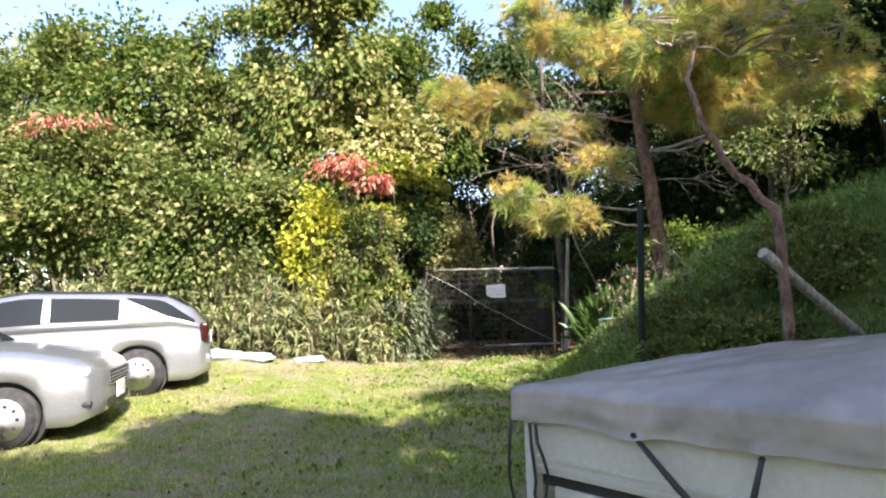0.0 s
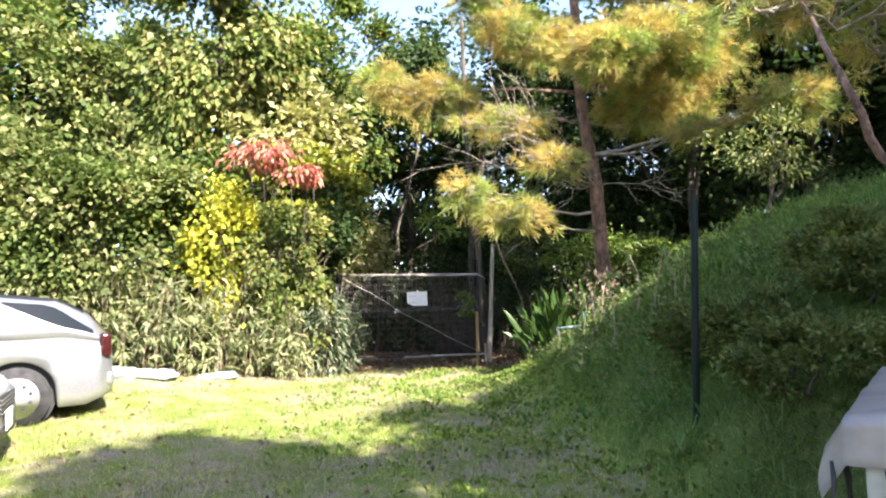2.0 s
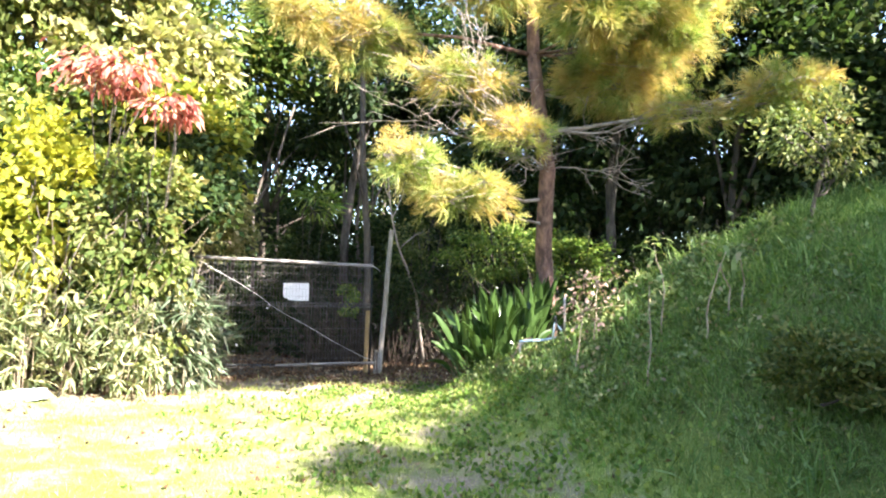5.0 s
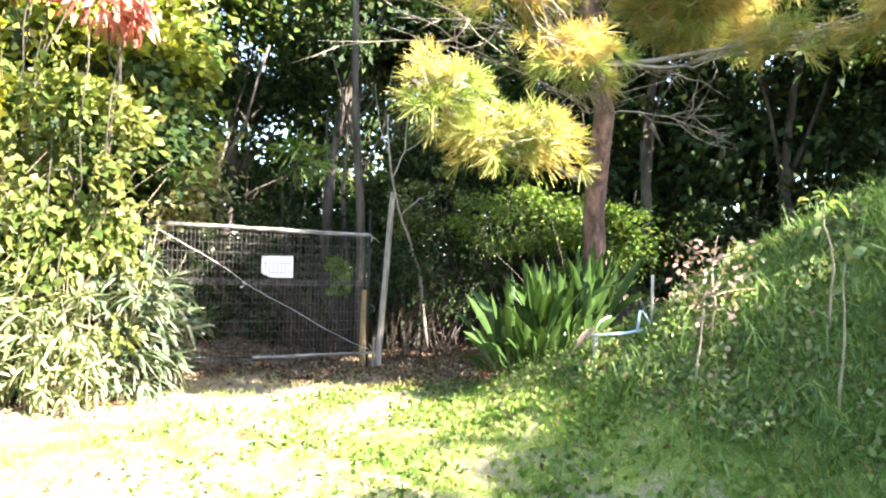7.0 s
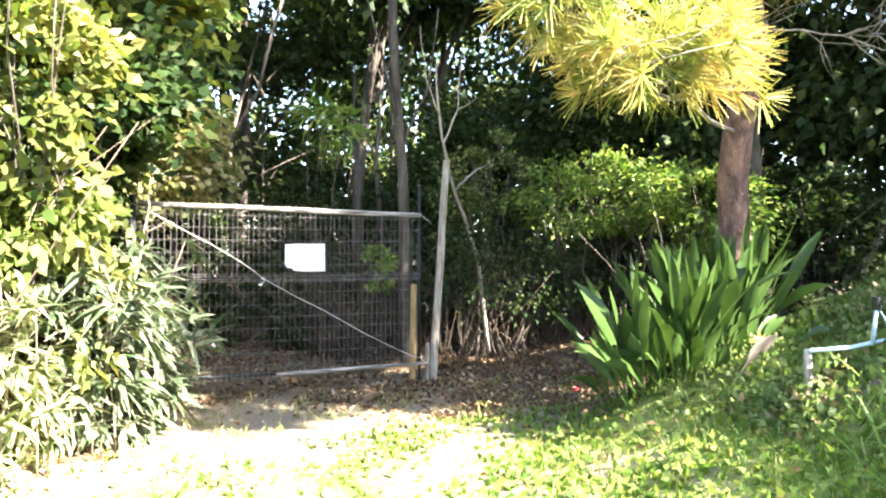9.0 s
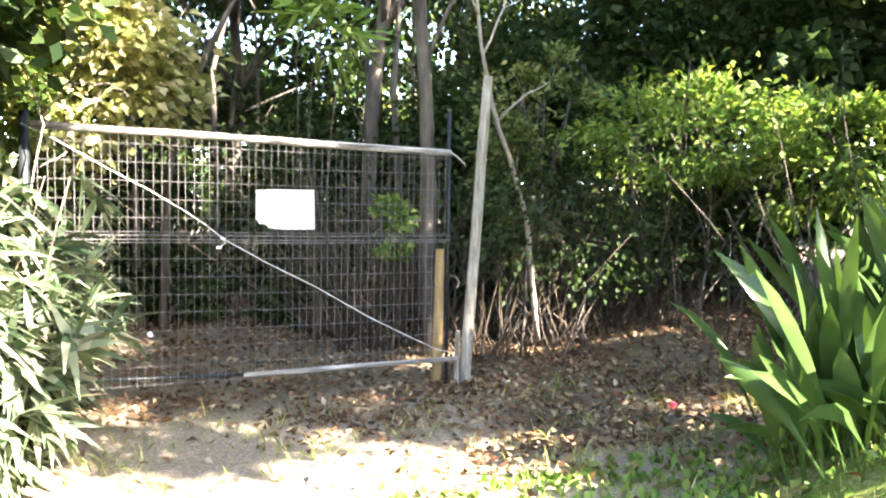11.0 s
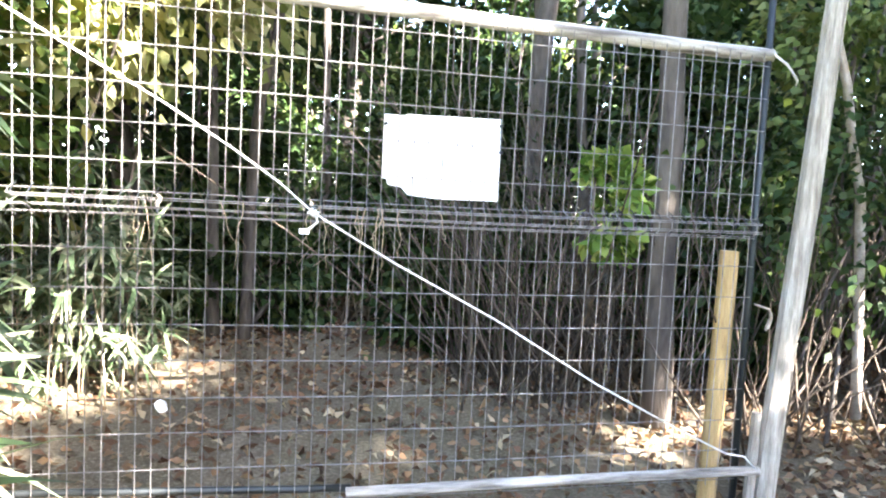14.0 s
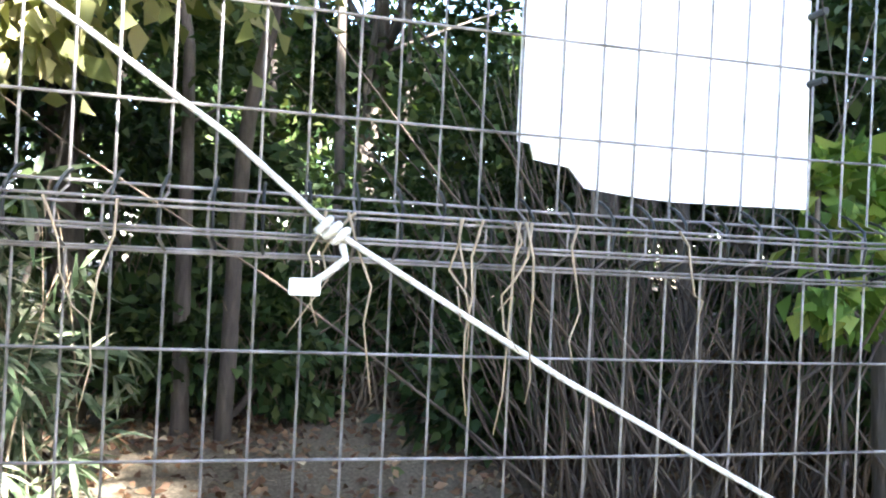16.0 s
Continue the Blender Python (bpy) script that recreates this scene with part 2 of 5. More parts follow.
def quads(name, V, mat, parent=None, label="", per=4):
    """A mesh of loose quads from an array (n, per, 3)."""
    n = len(V)
    me = bpy.data.meshes.new(name)
    me.vertices.add(n * per)
    me.vertices.foreach_set("co", np.ascontiguousarray(V, dtype=np.float32).ravel())
    me.loops.add(n * per)
    me.loops.foreach_set("vertex_index", np.arange(n * per, dtype=np.int32))
    me.polygons.add(n)
    me.polygons.foreach_set("loop_start", np.arange(0, n * per, per, dtype=np.int32))
    me.materials.append(mat)
    me.update(calc_edges=True)
    ob = new(name, me)
    ob.parent = parent
    return tagged(ob, label)


def unit(a):
    return a / np.maximum(np.linalg.norm(a, axis=-1, keepdims=True), 1e-9)


def leaf_quads(P, D, length, width, fold=0.25):
    """Folded leaves: base P, direction D, so long and wide."""
    n = len(P)
    L = length * RNG.uniform(0.6, 1.25, (n, 1))
    W = width * RNG.uniform(0.7, 1.2, (n, 1))
    D = unit(D)
    S = unit(np.cross(D, RNG.normal(size=(n, 3)) + np.array([0, 0, 0.6])))
    N = np.cross(S, D)
    mid = P + D * L * 0.45
    return np.stack([P, mid + S * W / 2 + N * W * fold, P + D * L - N * L * 0.12, mid - S * W / 2 + N * W * fold], 1)


def ribbons(P, D, length, width, bend, segs=5, spread=0.2):
    """Long leaves that bend down: an array of quads (n * segs, 4, 3)."""
    n = len(P)
    L = length * RNG.uniform(1 - spread, 1 + spread, (n, 1))
    W = width * RNG.uniform(0.75, 1.25, (n, 1))
    D = unit(D)
    S = unit(np.cross(D, np.array([0, 0, 1.0]) + RNG.normal(scale=0.35, size=(n, 3))))
    B = bend * RNG.uniform(0.4, 1.6, (n, 1))
    pts, p, d = [P], P, D
    for k in range(segs):
        p = p + d * L / segs
        d = unit(d + np.array([0, 0, -1.0]) * B / segs)
        pts.append(p)
    prof = [0.7, 1.0, 0.95, 0.8, 0.5, 0.06] if segs == 5 else list(np.interp(np.linspace(0, 1, segs + 1), [0, 0.35, 1], [0.5, 1, 0.06]))
    out = []
    for k in range(segs):
        out.append(np.stack([pts[k] - S * W * prof[k] / 2, pts[k] + S * W * prof[k] / 2, pts[k + 1] + S * W * prof[k + 1] / 2, pts[k + 1] - S * W * prof[k + 1] / 2], 1))
    return np.concatenate(out)


def tube_verts(path, radii, sides=7):
    path = [Vector(p) for p in path]
    V, F = [], []
    for i, p in enumerate(path):
        t = (path[min(i + 1, len(path) - 1)] - path[max(i - 1, 0)]).normalized()
        u = t.cross(Vector((0.3, 1, 0.1))).normalized()
        v = t.cross(u)
        for k in range(sides):
            a = 2 * math.pi * k / sides
            V.append(p + (u * math.cos(a) + v * math.sin(a)) * radii[i])
    for i in range(len(path) - 1):
        for k in range(sides):
            a, b = i * sides + k, i * sides + (k + 1) % sides
            F.append((a, b, b + sides, a + sides))
    F.append(tuple(reversed(range(sides))))
    F.append(tuple(range((len(path) - 1) * sides, len(path) * sides)))
    return V, F


def tubes(name, runs, mat, parent=None, label="", sides=6):
    V, F = [], []
    for path, radii in runs:
        if not isinstance(radii, (list, tuple)):
            radii = [radii] * len(path)
        v, f = tube_verts(path, radii, sides)
        F += [tuple(i + len(V) for i in g) for g in f]
        V += v
    return mesh_ob(name, V, F, mat, parent, label, True)


def wander(a, b, n, amp, rng=RNG):
    a, b = np.array(a, float), np.array(b, float)
    T = np.linspace(0, 1, n)[:, None]
    off = np.cumsum(rng.normal(scale=amp, size=(n, 3)), 0)
    off -= off[0] + (off[-1] - off[0]) * T
    return [Vector(p) for p in a + (b - a) * T + off]


def box_bm(sx, sy, sz, at=(0, 0, 0), bevel=0.0):
    bm = bmesh.new()
    bmesh.ops.create_cube(bm, size=1, matrix=Matrix.Translation(at) @ Matrix.Diagonal((sx, sy, sz, 1)))
    if bevel:
        bmesh.ops.bevel(bm, geom=bm.edges[:], offset=bevel, segments=2, affect="EDGES", profile=0.7)
    return bm


def cyl_bm(r, depth, m=None, seg=20, r2=None):
    bm = bmesh.new()
    bmesh.ops.create_cone(bm, cap_ends=True, segments=seg, radius1=r, radius2=r if r2 is None else r2, depth=depth, matrix=m or Matrix())
    return bm


# ---------------------------------------------------------------- ground
def smooth(v, a, b):
    t = np.clip((v - a) / (b - a), 0, 1)
    return t * t * (3 - 2 * t)


def ground_z(x, y):
    x, y = np.asarray(x, float), np.asarray(y, float)
    z = 0.1 * smooth(y, 6, 13) + 0.3 * smooth(-x, 2.0, 5.5) * smooth(y, 5.5, 11.5)
    foot = 0.1 + 1.7 * smooth(y, 11.2, 13.4) + 0.9 * smooth(-y, -5.9, -4.5) + 0.28 * np.exp(-(((y - 6.4) / 0.9) ** 2))
    u = np.maximum(x - foot, 0)
    h = 2.75 * (1 - np.exp(-np.power(u / 2.3, 1.4))) * (1 - 0.78 * smooth(y, 8.9, 13.3))
    h = h * (1 - 0.9 * smooth(-y, -3.2, 0.5) * (1 - smooth(x, 3.5, 6.5)))
    h = h + 0.05 * np.sin(x * 2.3 + y) * smooth(u, 0.3, 1.2) + 0.04 * np.sin(y * 2.9 - x * 1.3) * smooth(u, 0.3, 1.2)
    h = h * (1 - 0.35 * np.exp(-(((x - 1.9) / 0.6) ** 2 + ((y - 10.6) / 0.5) ** 2)))
    bumps = 0.012 * np.sin(x * 5.1 + 1.3 * y) + 0.012 * np.sin(y * 4.3 - 2.1 * x) + 0.02 * np.sin(x * 1.1 - y * 0.9)
    bumps = bumps + 0.14 * np.exp(-(((x - 0.3) / 0.8) ** 2 + ((y - 10.3) / 0.9) ** 2))
    bumps = bumps + 0.06 * np.exp(-(((x + 0.6) / 2.6) ** 2 + ((y - 12.4) / 0.35) ** 2)) - 0.05 * smooth(y, 12.4, 13.2)
    return z + h + bumps


def axis(a, b, fine):
    inner = np.arange(a, b + fine / 2, fine)
    steps = np.array([0.4, 1, 2, 4, 8, 16, 40, 100, 300])
    return np.concatenate([(a - np.cumsum(steps))[::-1], inner, b + np.cumsum(steps)])


gx, gy = axis(-11, 9, 0.11), axis(-3, 19, 0.11)
GX, GY = np.meshgrid(gx, gy)
GZ = ground_z(GX, GY)
verts = np.stack([GX.ravel(), GY.ravel(), GZ.ravel()], 1)
nx, ny = len(gx), len(gy)
idx = np.arange(nx * ny).reshape(ny, nx)
fv = np.stack([idx[:-1, :-1], idx[:-1, 1:], idx[1:, 1:], idx[1:, :-1]], -1).reshape(-1, 4)
gob = mesh_ob("ground", verts, [tuple(map(int, f)) for f in fv], M_GROUND, None, "lawn with worn bare soil rising into a grassy mound", True)
tagged(gob, "", "ground", "", "structure")
bare = -smooth(verts[:, 0], 0.2, 0.9) * (1 - smooth(verts[:, 1], 11.0, 12.0)) + smooth(verts[:, 1], 11.7, 12.6) * 0.9 + 1.0 * np.exp(-(((verts[:, 0] - 1.35) / 0.5) ** 2 + ((verts[:, 1] - 9.9) / 0.6) ** 2)) + 0.75 * np.exp(-(((verts[:, 0] + 0.2) / 0.5) ** 2 + ((verts[:, 1] - 3.2) / 1.2) ** 2))
# Dark soil behind the gate and to its right.
humus_shade = np.maximum(0.6 * smooth(verts[:, 1], 13.9, 14.6), 0.7 * smooth(verts[:, 0], 0.1, 0.9) * smooth(verts[:, 1], 12.6, 13.4))
# On the mound the same darkening paints shade between the grass blades.
humus_shade = np.maximum(humus_shade, 0.4 * smooth(verts[:, 0], 0.5, 1.3) * (1 - smooth(verts[:, 0], 7, 9)))
at_humus_shade = gob.data.attributes.new("humus_shade", "FLOAT", "POINT")
at_humus_shade.data.foreach_set("value", humus_shade.astype(np.float32))
at_bare = gob.data.attributes.new("bare", "FLOAT", "POINT")
at_bare.data.foreach_set("value", np.clip(bare, -1, 1).astype(np.float32))


# ---------------------------------------------------------------- the gate
GATE_Y, GX0, PITCH, ROW = 14.53, -1.07, 0.05, 0.1185


def wire_gate():
    g = thing("wire_gate", (-0.8, GATE_Y, 0.1), "closed wire mesh gate with a pale weathered pole along its top", "gate")
    inv = Matrix.Translation((0.8, -GATE_Y, -0.1))

    def put(name, V, F, mat, label=""):
        return mesh_ob(name, [inv @ Vector(v) for v in V], F, mat, g, label, True)
    V, F = tube_verts(wander((-2.2, GATE_Y + 0.03, 1.875), (0.58, GATE_Y + 0.03, 1.836), 14, 0.003), [0.026] * 14, 10)
    put("top_pole", V, F, M_PIPE_WHITE, "pale peeling horizontal pole with sunlit stretches in its colour")
    V, F = tube_verts(wander((-0.95, GATE_Y - 0.02, 0.235), (0.64, GATE_Y - 0.02, 0.25), 8, 0.002), [0.019] * 8, 8)
    put("bottom_pole", V, F, M_PIPE_WHITE, "pale horizontal pole")
    V, F = tube_verts(wander((-2.2, GATE_Y + 0.02, 0.27), (-0.93, GATE_Y + 0.02, 0.235), 8, 0.003), [0.013] * 8, 8)
    put("bottom_rod", V, F, M_STEEL_DARK)
    # folded middle: wires step out and in again
    zt, zb, out = 1.218, 1.152, 0.04
    top, bot = zt + 0.62, 0.2
    path = [(0, 0, top), (0, 0, zt), (0, -out, zt - 0.016), (0, -out, zb + 0.016), (0, 0, zb), (0, 0, bot)]
    V, F = tube_verts(path, [0.0017] * 6, 5)
    me = bpy.data.meshes.new("vertical_wire")
    me.from_pydata(V, [], F)
    me.materials.append(M_WIRE)
    for k in range(-22, 33):
        ob = new("vertical_wire", me)
        ob.parent = g
        ob.matrix_basis = inv @ pose(GX0 + PITCH * k + RNG.normal(0, 0.0012), GATE_Y, RNG.normal(0, 0.004), 0, RNG.normal(0, 0.12), 0)
    V, F = tube_verts([(0, 0.004, 0.012), (0, -0.01, 0.008), (0.0005, -0.025, 0.0), (0.001, -out, -0.012), (0.001, -out - 0.004, -0.034), (0.001, -out, -0.056), (0, -0.006, -0.066), (0, 0.004, -0.074)], [0.002] * 8, 5)
    me = bpy.data.meshes.new("wire_hook")
    me.from_pydata(V, [], F)
    me.materials.append(M_STEEL_DARK)
    for k in range(-22, 33):
        ob = new("wire_hook", me)
        ob.parent = g
        ob.matrix_basis = inv @ pose(GX0 + PITCH * k + 0.004 + RNG.normal(0, 0.0015), GATE_Y, zt + 0.003 + RNG.normal(0, 0.002), 0, RNG.normal(0, 3), 0)
    V, F = tube_verts([(x, 0.0, 0.003 * math.sin(3 * x)) for x in np.linspace(-2.18, 0.55, 9)], [0.0018] * 9, 5)
    me = bpy.data.meshes.new("horizontal_wire")
    me.from_pydata(V, [], F)
    me.materials.append(M_WIRE)
    rows = [(1.04 - ROW * i, 0.0) for i in range(8)] + [(1.31 + ROW * i, 0.0) for i in range(5)]
    rows += [(zt, 0), (zt - 0.016, -out), (zt - 0.022, -out), (zb + 0.02, -out), (zb + 0.014, -out), (zb, 0), (zb - 0.006, 0)]
    for z, dy in rows:
        ob = new("horizontal_wire", me)
        ob.parent = g
        ob.matrix_basis = inv @ pose(0, GATE_Y + dy - 0.004, z, 0, RNG.normal(0, 0.08), 0)
    V, F = tube_verts([(-2.24, GATE_Y, 0.02), (-2.24, GATE_Y, 1.95)], [0.03] * 2, 10)
    put("hinge_post", V, F, M_STEEL_DARK, "dark steel gate post")
    V, F = tube_verts([(0.575, GATE_Y + 0.03, 0.02), (0.565, GATE_Y + 0.03, 2.15)], [0.014] * 2, 8)
    put("end_post", V, F, M_STEEL_DARK, "thin dark steel post")
    V, F = tube_verts([(0.57, GATE_Y - 0.01, 0.9), (0.62, GATE_Y - 0.03, 0.885), (0.655, GATE_Y, 0.85), (0.66, GATE_Y + 0.02, 0.81), (0.635, GATE_Y, 0.8)], [0.005, 0.005, 0.007, 0.009, 0.006], 7)
    put("latch_wire", V, F, M_TWIG, "rusty wire latch")
    V, F = tube_verts([(0.57, GATE_Y, 1.835), (0.63, GATE_Y, 1.8), (0.7, GATE_Y + 0.03, 1.755), (0.72, GATE_Y + 0.06, 1.74)], [0.004, 0.005, 0.005, 0.003], 7)
    put("pole_tie", V, F, M_ROPE, "frayed pale tie at the pole's end")
    V, F = tube_verts([(0.565, GATE_Y + 0.03, 2.15), (0.565, GATE_Y + 0.03, 2.165)], [0.017] * 2, 8)
    put("post_cap", V, F, M_PIPE_WHITE)
    return g


def sign_board():
    """White plate wired to the gate, one lower corner torn away."""
    out = [(-0.872, 1.512), (-0.80, 1.512), (-0.795, 1.517), (-0.47, 1.522), (-0.462, 1.242), (-0.66, 1.24), (-0.715, 1.243), (-0.782, 1.25), (-0.803, 1.274), (-0.85, 1.281), (-0.855, 1.3), (-0.872, 1.302)]
    n = len(out)
    y0, y1 = GATE_Y + 0.008, GATE_Y + 0.012
    cx, cz = -0.67, 1.24
    V = [(x - cx, y0 - GATE_Y, z - cz) for x, z in out] + [(x - cx, y1 - GATE_Y, z - cz) for x, z in out]
    F = [tuple(range(n)), tuple(range(2 * n - 1, n - 1, -1))] + [(i, (i + 1) % n, n + (i + 1) % n, n + i) for i in range(n)]
    e = thing("sign_board", (cx, GATE_Y, cz), "blank white rectangular sign tied behind the gate wires", "sign")
    mesh_ob("plate", V, F, M_SIGN, e)
    for x, z in ((0.2, 0.26), (0.203, 0.17), (-0.195, 0.24)):
        part("wire_tie", cyl_bm(0.005, 0.03, pose(x, -0.005, z, 90), 8), M_STEEL_DARK, e)


def gate_rope():
    pts = [(-2.25, 14.49, 1.87), (-2.07, 14.485, 1.785), (-1.81, 14.48, 1.635), (-1.55, 14.48, 1.495), (-1.35, 14.475, 1.372), (-1.2, 14.47, 1.27), (-1.13, 14.465, 1.212), (-1.09, 14.465, 1.178), (-1.02, 14.47, 1.138), (-0.82, 14.48, 1.022), (-0.46, 14.49, 0.835), (-0.07, 14.49, 0.605), (0.25, 14.49, 0.44), (0.48, 14.49, 0.33), (0.56, 14.49, 0.315), (0.62, 14.5, 0.26)]
    e = thing("rope", (0.62, 14.5, 0.1), "pale rope stretched diagonally across the gate", "rope")
    back = Vector((-0.62, -14.5, -0.1))
    tubes("strand", [([Vector(p) + back for p in pts], 0.0034)], M_ROPE, e, "", 8)
    k = Vector((-1.09, 14.462, 1.17)) + back
    tubes("knot", [([k + Vector((0.86 * u + 0.5 * 0.009 * math.cos(u * 600), 0.003 + 0.009 * math.sin(u * 600), 0.008 - 0.5 * u + 0.86 * 0.009 * math.cos(u * 600))) for u in np.linspace(-0.016, 0.016, 36)] + [k + Vector((0.012, -0.008, -0.02)), k + Vector((-0.006, -0.008, -0.036)), k + Vector((-0.02, -0.01, -0.046))], 0.0042)], M_ROPE, e)
    part("tag", box_bm(0.032, 0.006, 0.018, k + Vector((-0.028, -0.012, -0.05)), 0.003), M_SIGN, e)


def post(name, path, radii, mat, label, category="post", sides=10):
    b = Vector(path[0])
    e = thing(name, b, label, category)
    V, F = tube_verts([Vector(p) - b for p in path], radii, sides)
    mesh_ob("shaft", V, F, mat, e, "", False)
    return e


GATE = wire_gate()
sign_board()
gate_rope()
post("timber_post", [(0.535, 14.67, 0.02), (0.545, 14.67, 0.6), (0.55, 14.67, 1.09)], [0.038, 0.038, 0.037], M_TIMBER_YELLOW, "short round yellow treated timber post behind the gate", sides=14)
post("timber_post", [(0.755, 14.62, 0.0), (0.785, 14.62, 0.5), (0.83, 14.6, 1.3), (0.87, 14.6, 2.0), (0.9, 14.59, 2.45)], [0.047, 0.045, 0.043, 0.041, 0.038], M_TIMBER_GREY, "tall leaning weathered grey timber post beside the gate", sides=9)
post("stub_post", [(0.675, 14.6, 0.0), (0.685, 14.6, 0.45)], [0.022, 0.02], M_TIMBER_GREY, "short thin weathered stake beside the gate post", "stake", 7)


# ---------------------------------------------------------------- plants
def clump_points(n, centre, radii, clumps, tight=0.3, hollow=0.55):
    """Points gathered in clumps that lie in the outer part of an ellipsoid, and the way outward."""
    c = unit(RNG.normal(size=(clumps, 3))) * RNG.uniform(hollow, 1.0, (clumps, 1))
    c[:, 2] = np.where(c[:, 2] < -0.75, -c[:, 2] * 0.5, c[:, 2])
    w = RNG.uniform(0.3, 1.6, clumps)
    k = RNG.choice(clumps, n, p=w / w.sum())
    s = tight * RNG.uniform(0.5, 1.3, clumps)[k]
    off = RNG.normal(size=(n, 3)) * s[:, None] * np.array([1, 1, 0.7])
    p = c[k] + off
    d = unit(off + 0.5 * c[k] + 1e-6) + RNG.normal(scale=0.55, size=(n, 3))
    R = np.array(radii)
    return np.array(centre) + p * R, d, np.array(centre) + c * R


def leafy(name, base, crown, radii, mat, n, size, label, category, trunk=0.09, clumps=26, aspect=0.62, droop=0.25, bark=None, group="", tight=0.17, stems=1, limbs=6, trunk_to=0.0):
    """A tree or bush: trunk or stems, limbs that reach the clumps, and a crown of single leaves."""
    b = np.array([base[0], base[1], float(ground_z(base[0], base[1])) - 0.03])
    e = thing(name, b, label, category, group)
    n, size = int(n * 1.6), size * 1.25
    P, D, C = clump_points(n, np.array(crown), radii, clumps, tight)
    keep = P[:, 2] > ground_z(P[:, 0], P[:, 1]) + 0.03
    P, D = P[keep], D[keep]
    D = unit(D) - np.array([0, 0, droop])
    quads("crown" if category == "tree" else "foliage", leaf_quads(P - b, D, size, size * aspect), mat, e)
    top = np.array(crown) - b + np.array([0, 0, radii[2] * trunk_to])
    for s in range(stems):
        foot = np.array([0, 0, 0.0]) if stems == 1 else np.append(RNG.normal(scale=0.25 * min(radii[0], 1.2), size=2), 0.0)
        head = top if stems == 1 else top + RNG.normal(scale=0.45, size=3) * np.array(radii)
        path = wander(foot, head, 7, 0.05 * np.linalg.norm(head) / 3)
        tubes("trunk" if stems == 1 else "stem", [(path, list(np.linspace(trunk, trunk * 0.45, 7)))], bark or M_BARK, e)
    for c in C[RNG.choice(len(C), min(limbs, len(C)), replace=False)]:
        st = path[int(RNG.integers(2, 6))]
        tubes("limb", [(wander(st, c - b, 6, 0.05), list(np.linspace(trunk * 0.42, 0.008, 6)))], bark or M_BARK, e, "", 5)
    return e


# sunlit thicket behind the parked cars
T = "thicket behind the parking lawn"
leafy("bush", (-6.3, 12.9), (-6.2, 12.9, 2.9), (1.7, 1.2, 1.7), M_LEAF_OLIVE, 15000, 0.1, "large rounded olive-green bush overgrown with creepers", "bush", 0.05, 40, stems=5, group=T)
leafy("bush", (-8.9, 12.6), (-8.8, 12.6, 3.4), (1.9, 1.3, 1.8), M_LEAF_OLIVE, 15000, 0.1, "large grey-green sunlit bush in the thicket", "bush", 0.05, 40, stems=5, group=T)
leafy("bush", (-11.2, 12.0), (-11.2, 12.0, 3.0), (1.9, 1.4, 2.4), M_LEAF_OLIVE, 12000, 0.11, "large grey-green sunlit bush in the thicket", "bush", 0.05, 40, stems=5, group=T)
leafy("bush", (-4.6, 13.6), (-4.7, 13.7, 2.6), (1.2, 0.9, 1.6), M_LEAF, 9000, 0.09, "dense green bush tangled with dry stems", "bush", 0.04, 30, stems=5, group=T)
leafy("tree", (-12.5, 16.0), (-12.1, 15.8, 6.2), (2.4, 2.0, 2.3), M_LEAF_OLIVE, 12000, 0.13, "tall leafy tree with a brown and green crown", "tree", 0.12, 36, group=T)
leafy("tree", (-9.6, 16.2), (-9.7, 15.9, 6.3), (2.1, 1.8, 2.4), M_LEAF, 12000, 0.13, "tall green tree with a sunlit crown", "tree", 0.12, 36, group=T)
leafy("tree", (-7.1, 16.3), (-7.2, 16.0, 6.3), (1.9, 1.8, 2.3), M_LEAF_OLIVE, 12000, 0.13, "tall olive-green tree with a sunlit crown", "tree", 0.12, 36, group=T)
leafy("tree", (-4.6, 14.9), (-4.45, 14.2, 6.5), (1.5, 1.2, 2.4), M_CREEPER, 10500, 0.13, "tall tree hung with large green creeper leaves", "tree", 0.11, 34, droop=0.9, group=T)
leafy("tree", (-3.4, 14.9), (-3.2, 14.4, 4.6), (1.2, 0.9, 1.5), M_LEAF_CREAM, 6000, 0.14, "slender tree with pale cream-green leaves", "tree", 0.06, 26, group=T)
leafy("tree", (-2.4, 18.0), (-2.5, 17.8, 6.2), (2.3, 1.8, 2.6), M_LEAF, 11000, 0.13, "tall green tree behind the gate", "tree", 0.12, 34)
# The dark leaf colour puts the shade beside the gate into this bush.
leafy("bush", (-2.9, 13.9), (-2.75, 13.7, 2.7), (0.9, 0.7, 1.2), M_LEAF_DARK, 5200, 0.1, "dense green bush beside the gate", "bush", 0.03, 28, stems=4, group=T)
leafy("sumac", (-3.5, 13.4), (-3.12, 11.75, 3.68), (0.5, 0.34, 0.26), M_LEAF_RED, 330, 0.12, "slender sumac with drooping red autumn leaves", "shrub", 0.01, 9, 0.32, 1.1, stems=1, tight=0.33)
leafy("sumac", (-3.0, 13.3), (-2.6, 11.65, 3.42), (0.3, 0.25, 0.2), M_LEAF_RED, 130, 0.13, "small sumac sprig with a few red leaves", "shrub", 0.007, 6, 0.32, 1.1, stems=1, tight=0.33, limbs=3)
leafy("sumac", (-9.0, 12.9), (-8.8, 12.0, 4.85), (0.95, 0.4, 0.25), M_LEAF_RED, 210, 0.13, "sumac with orange-red autumn leaves on top", "shrub", 0.018, 8, 0.32, 1.0, stems=2, tight=0.33)
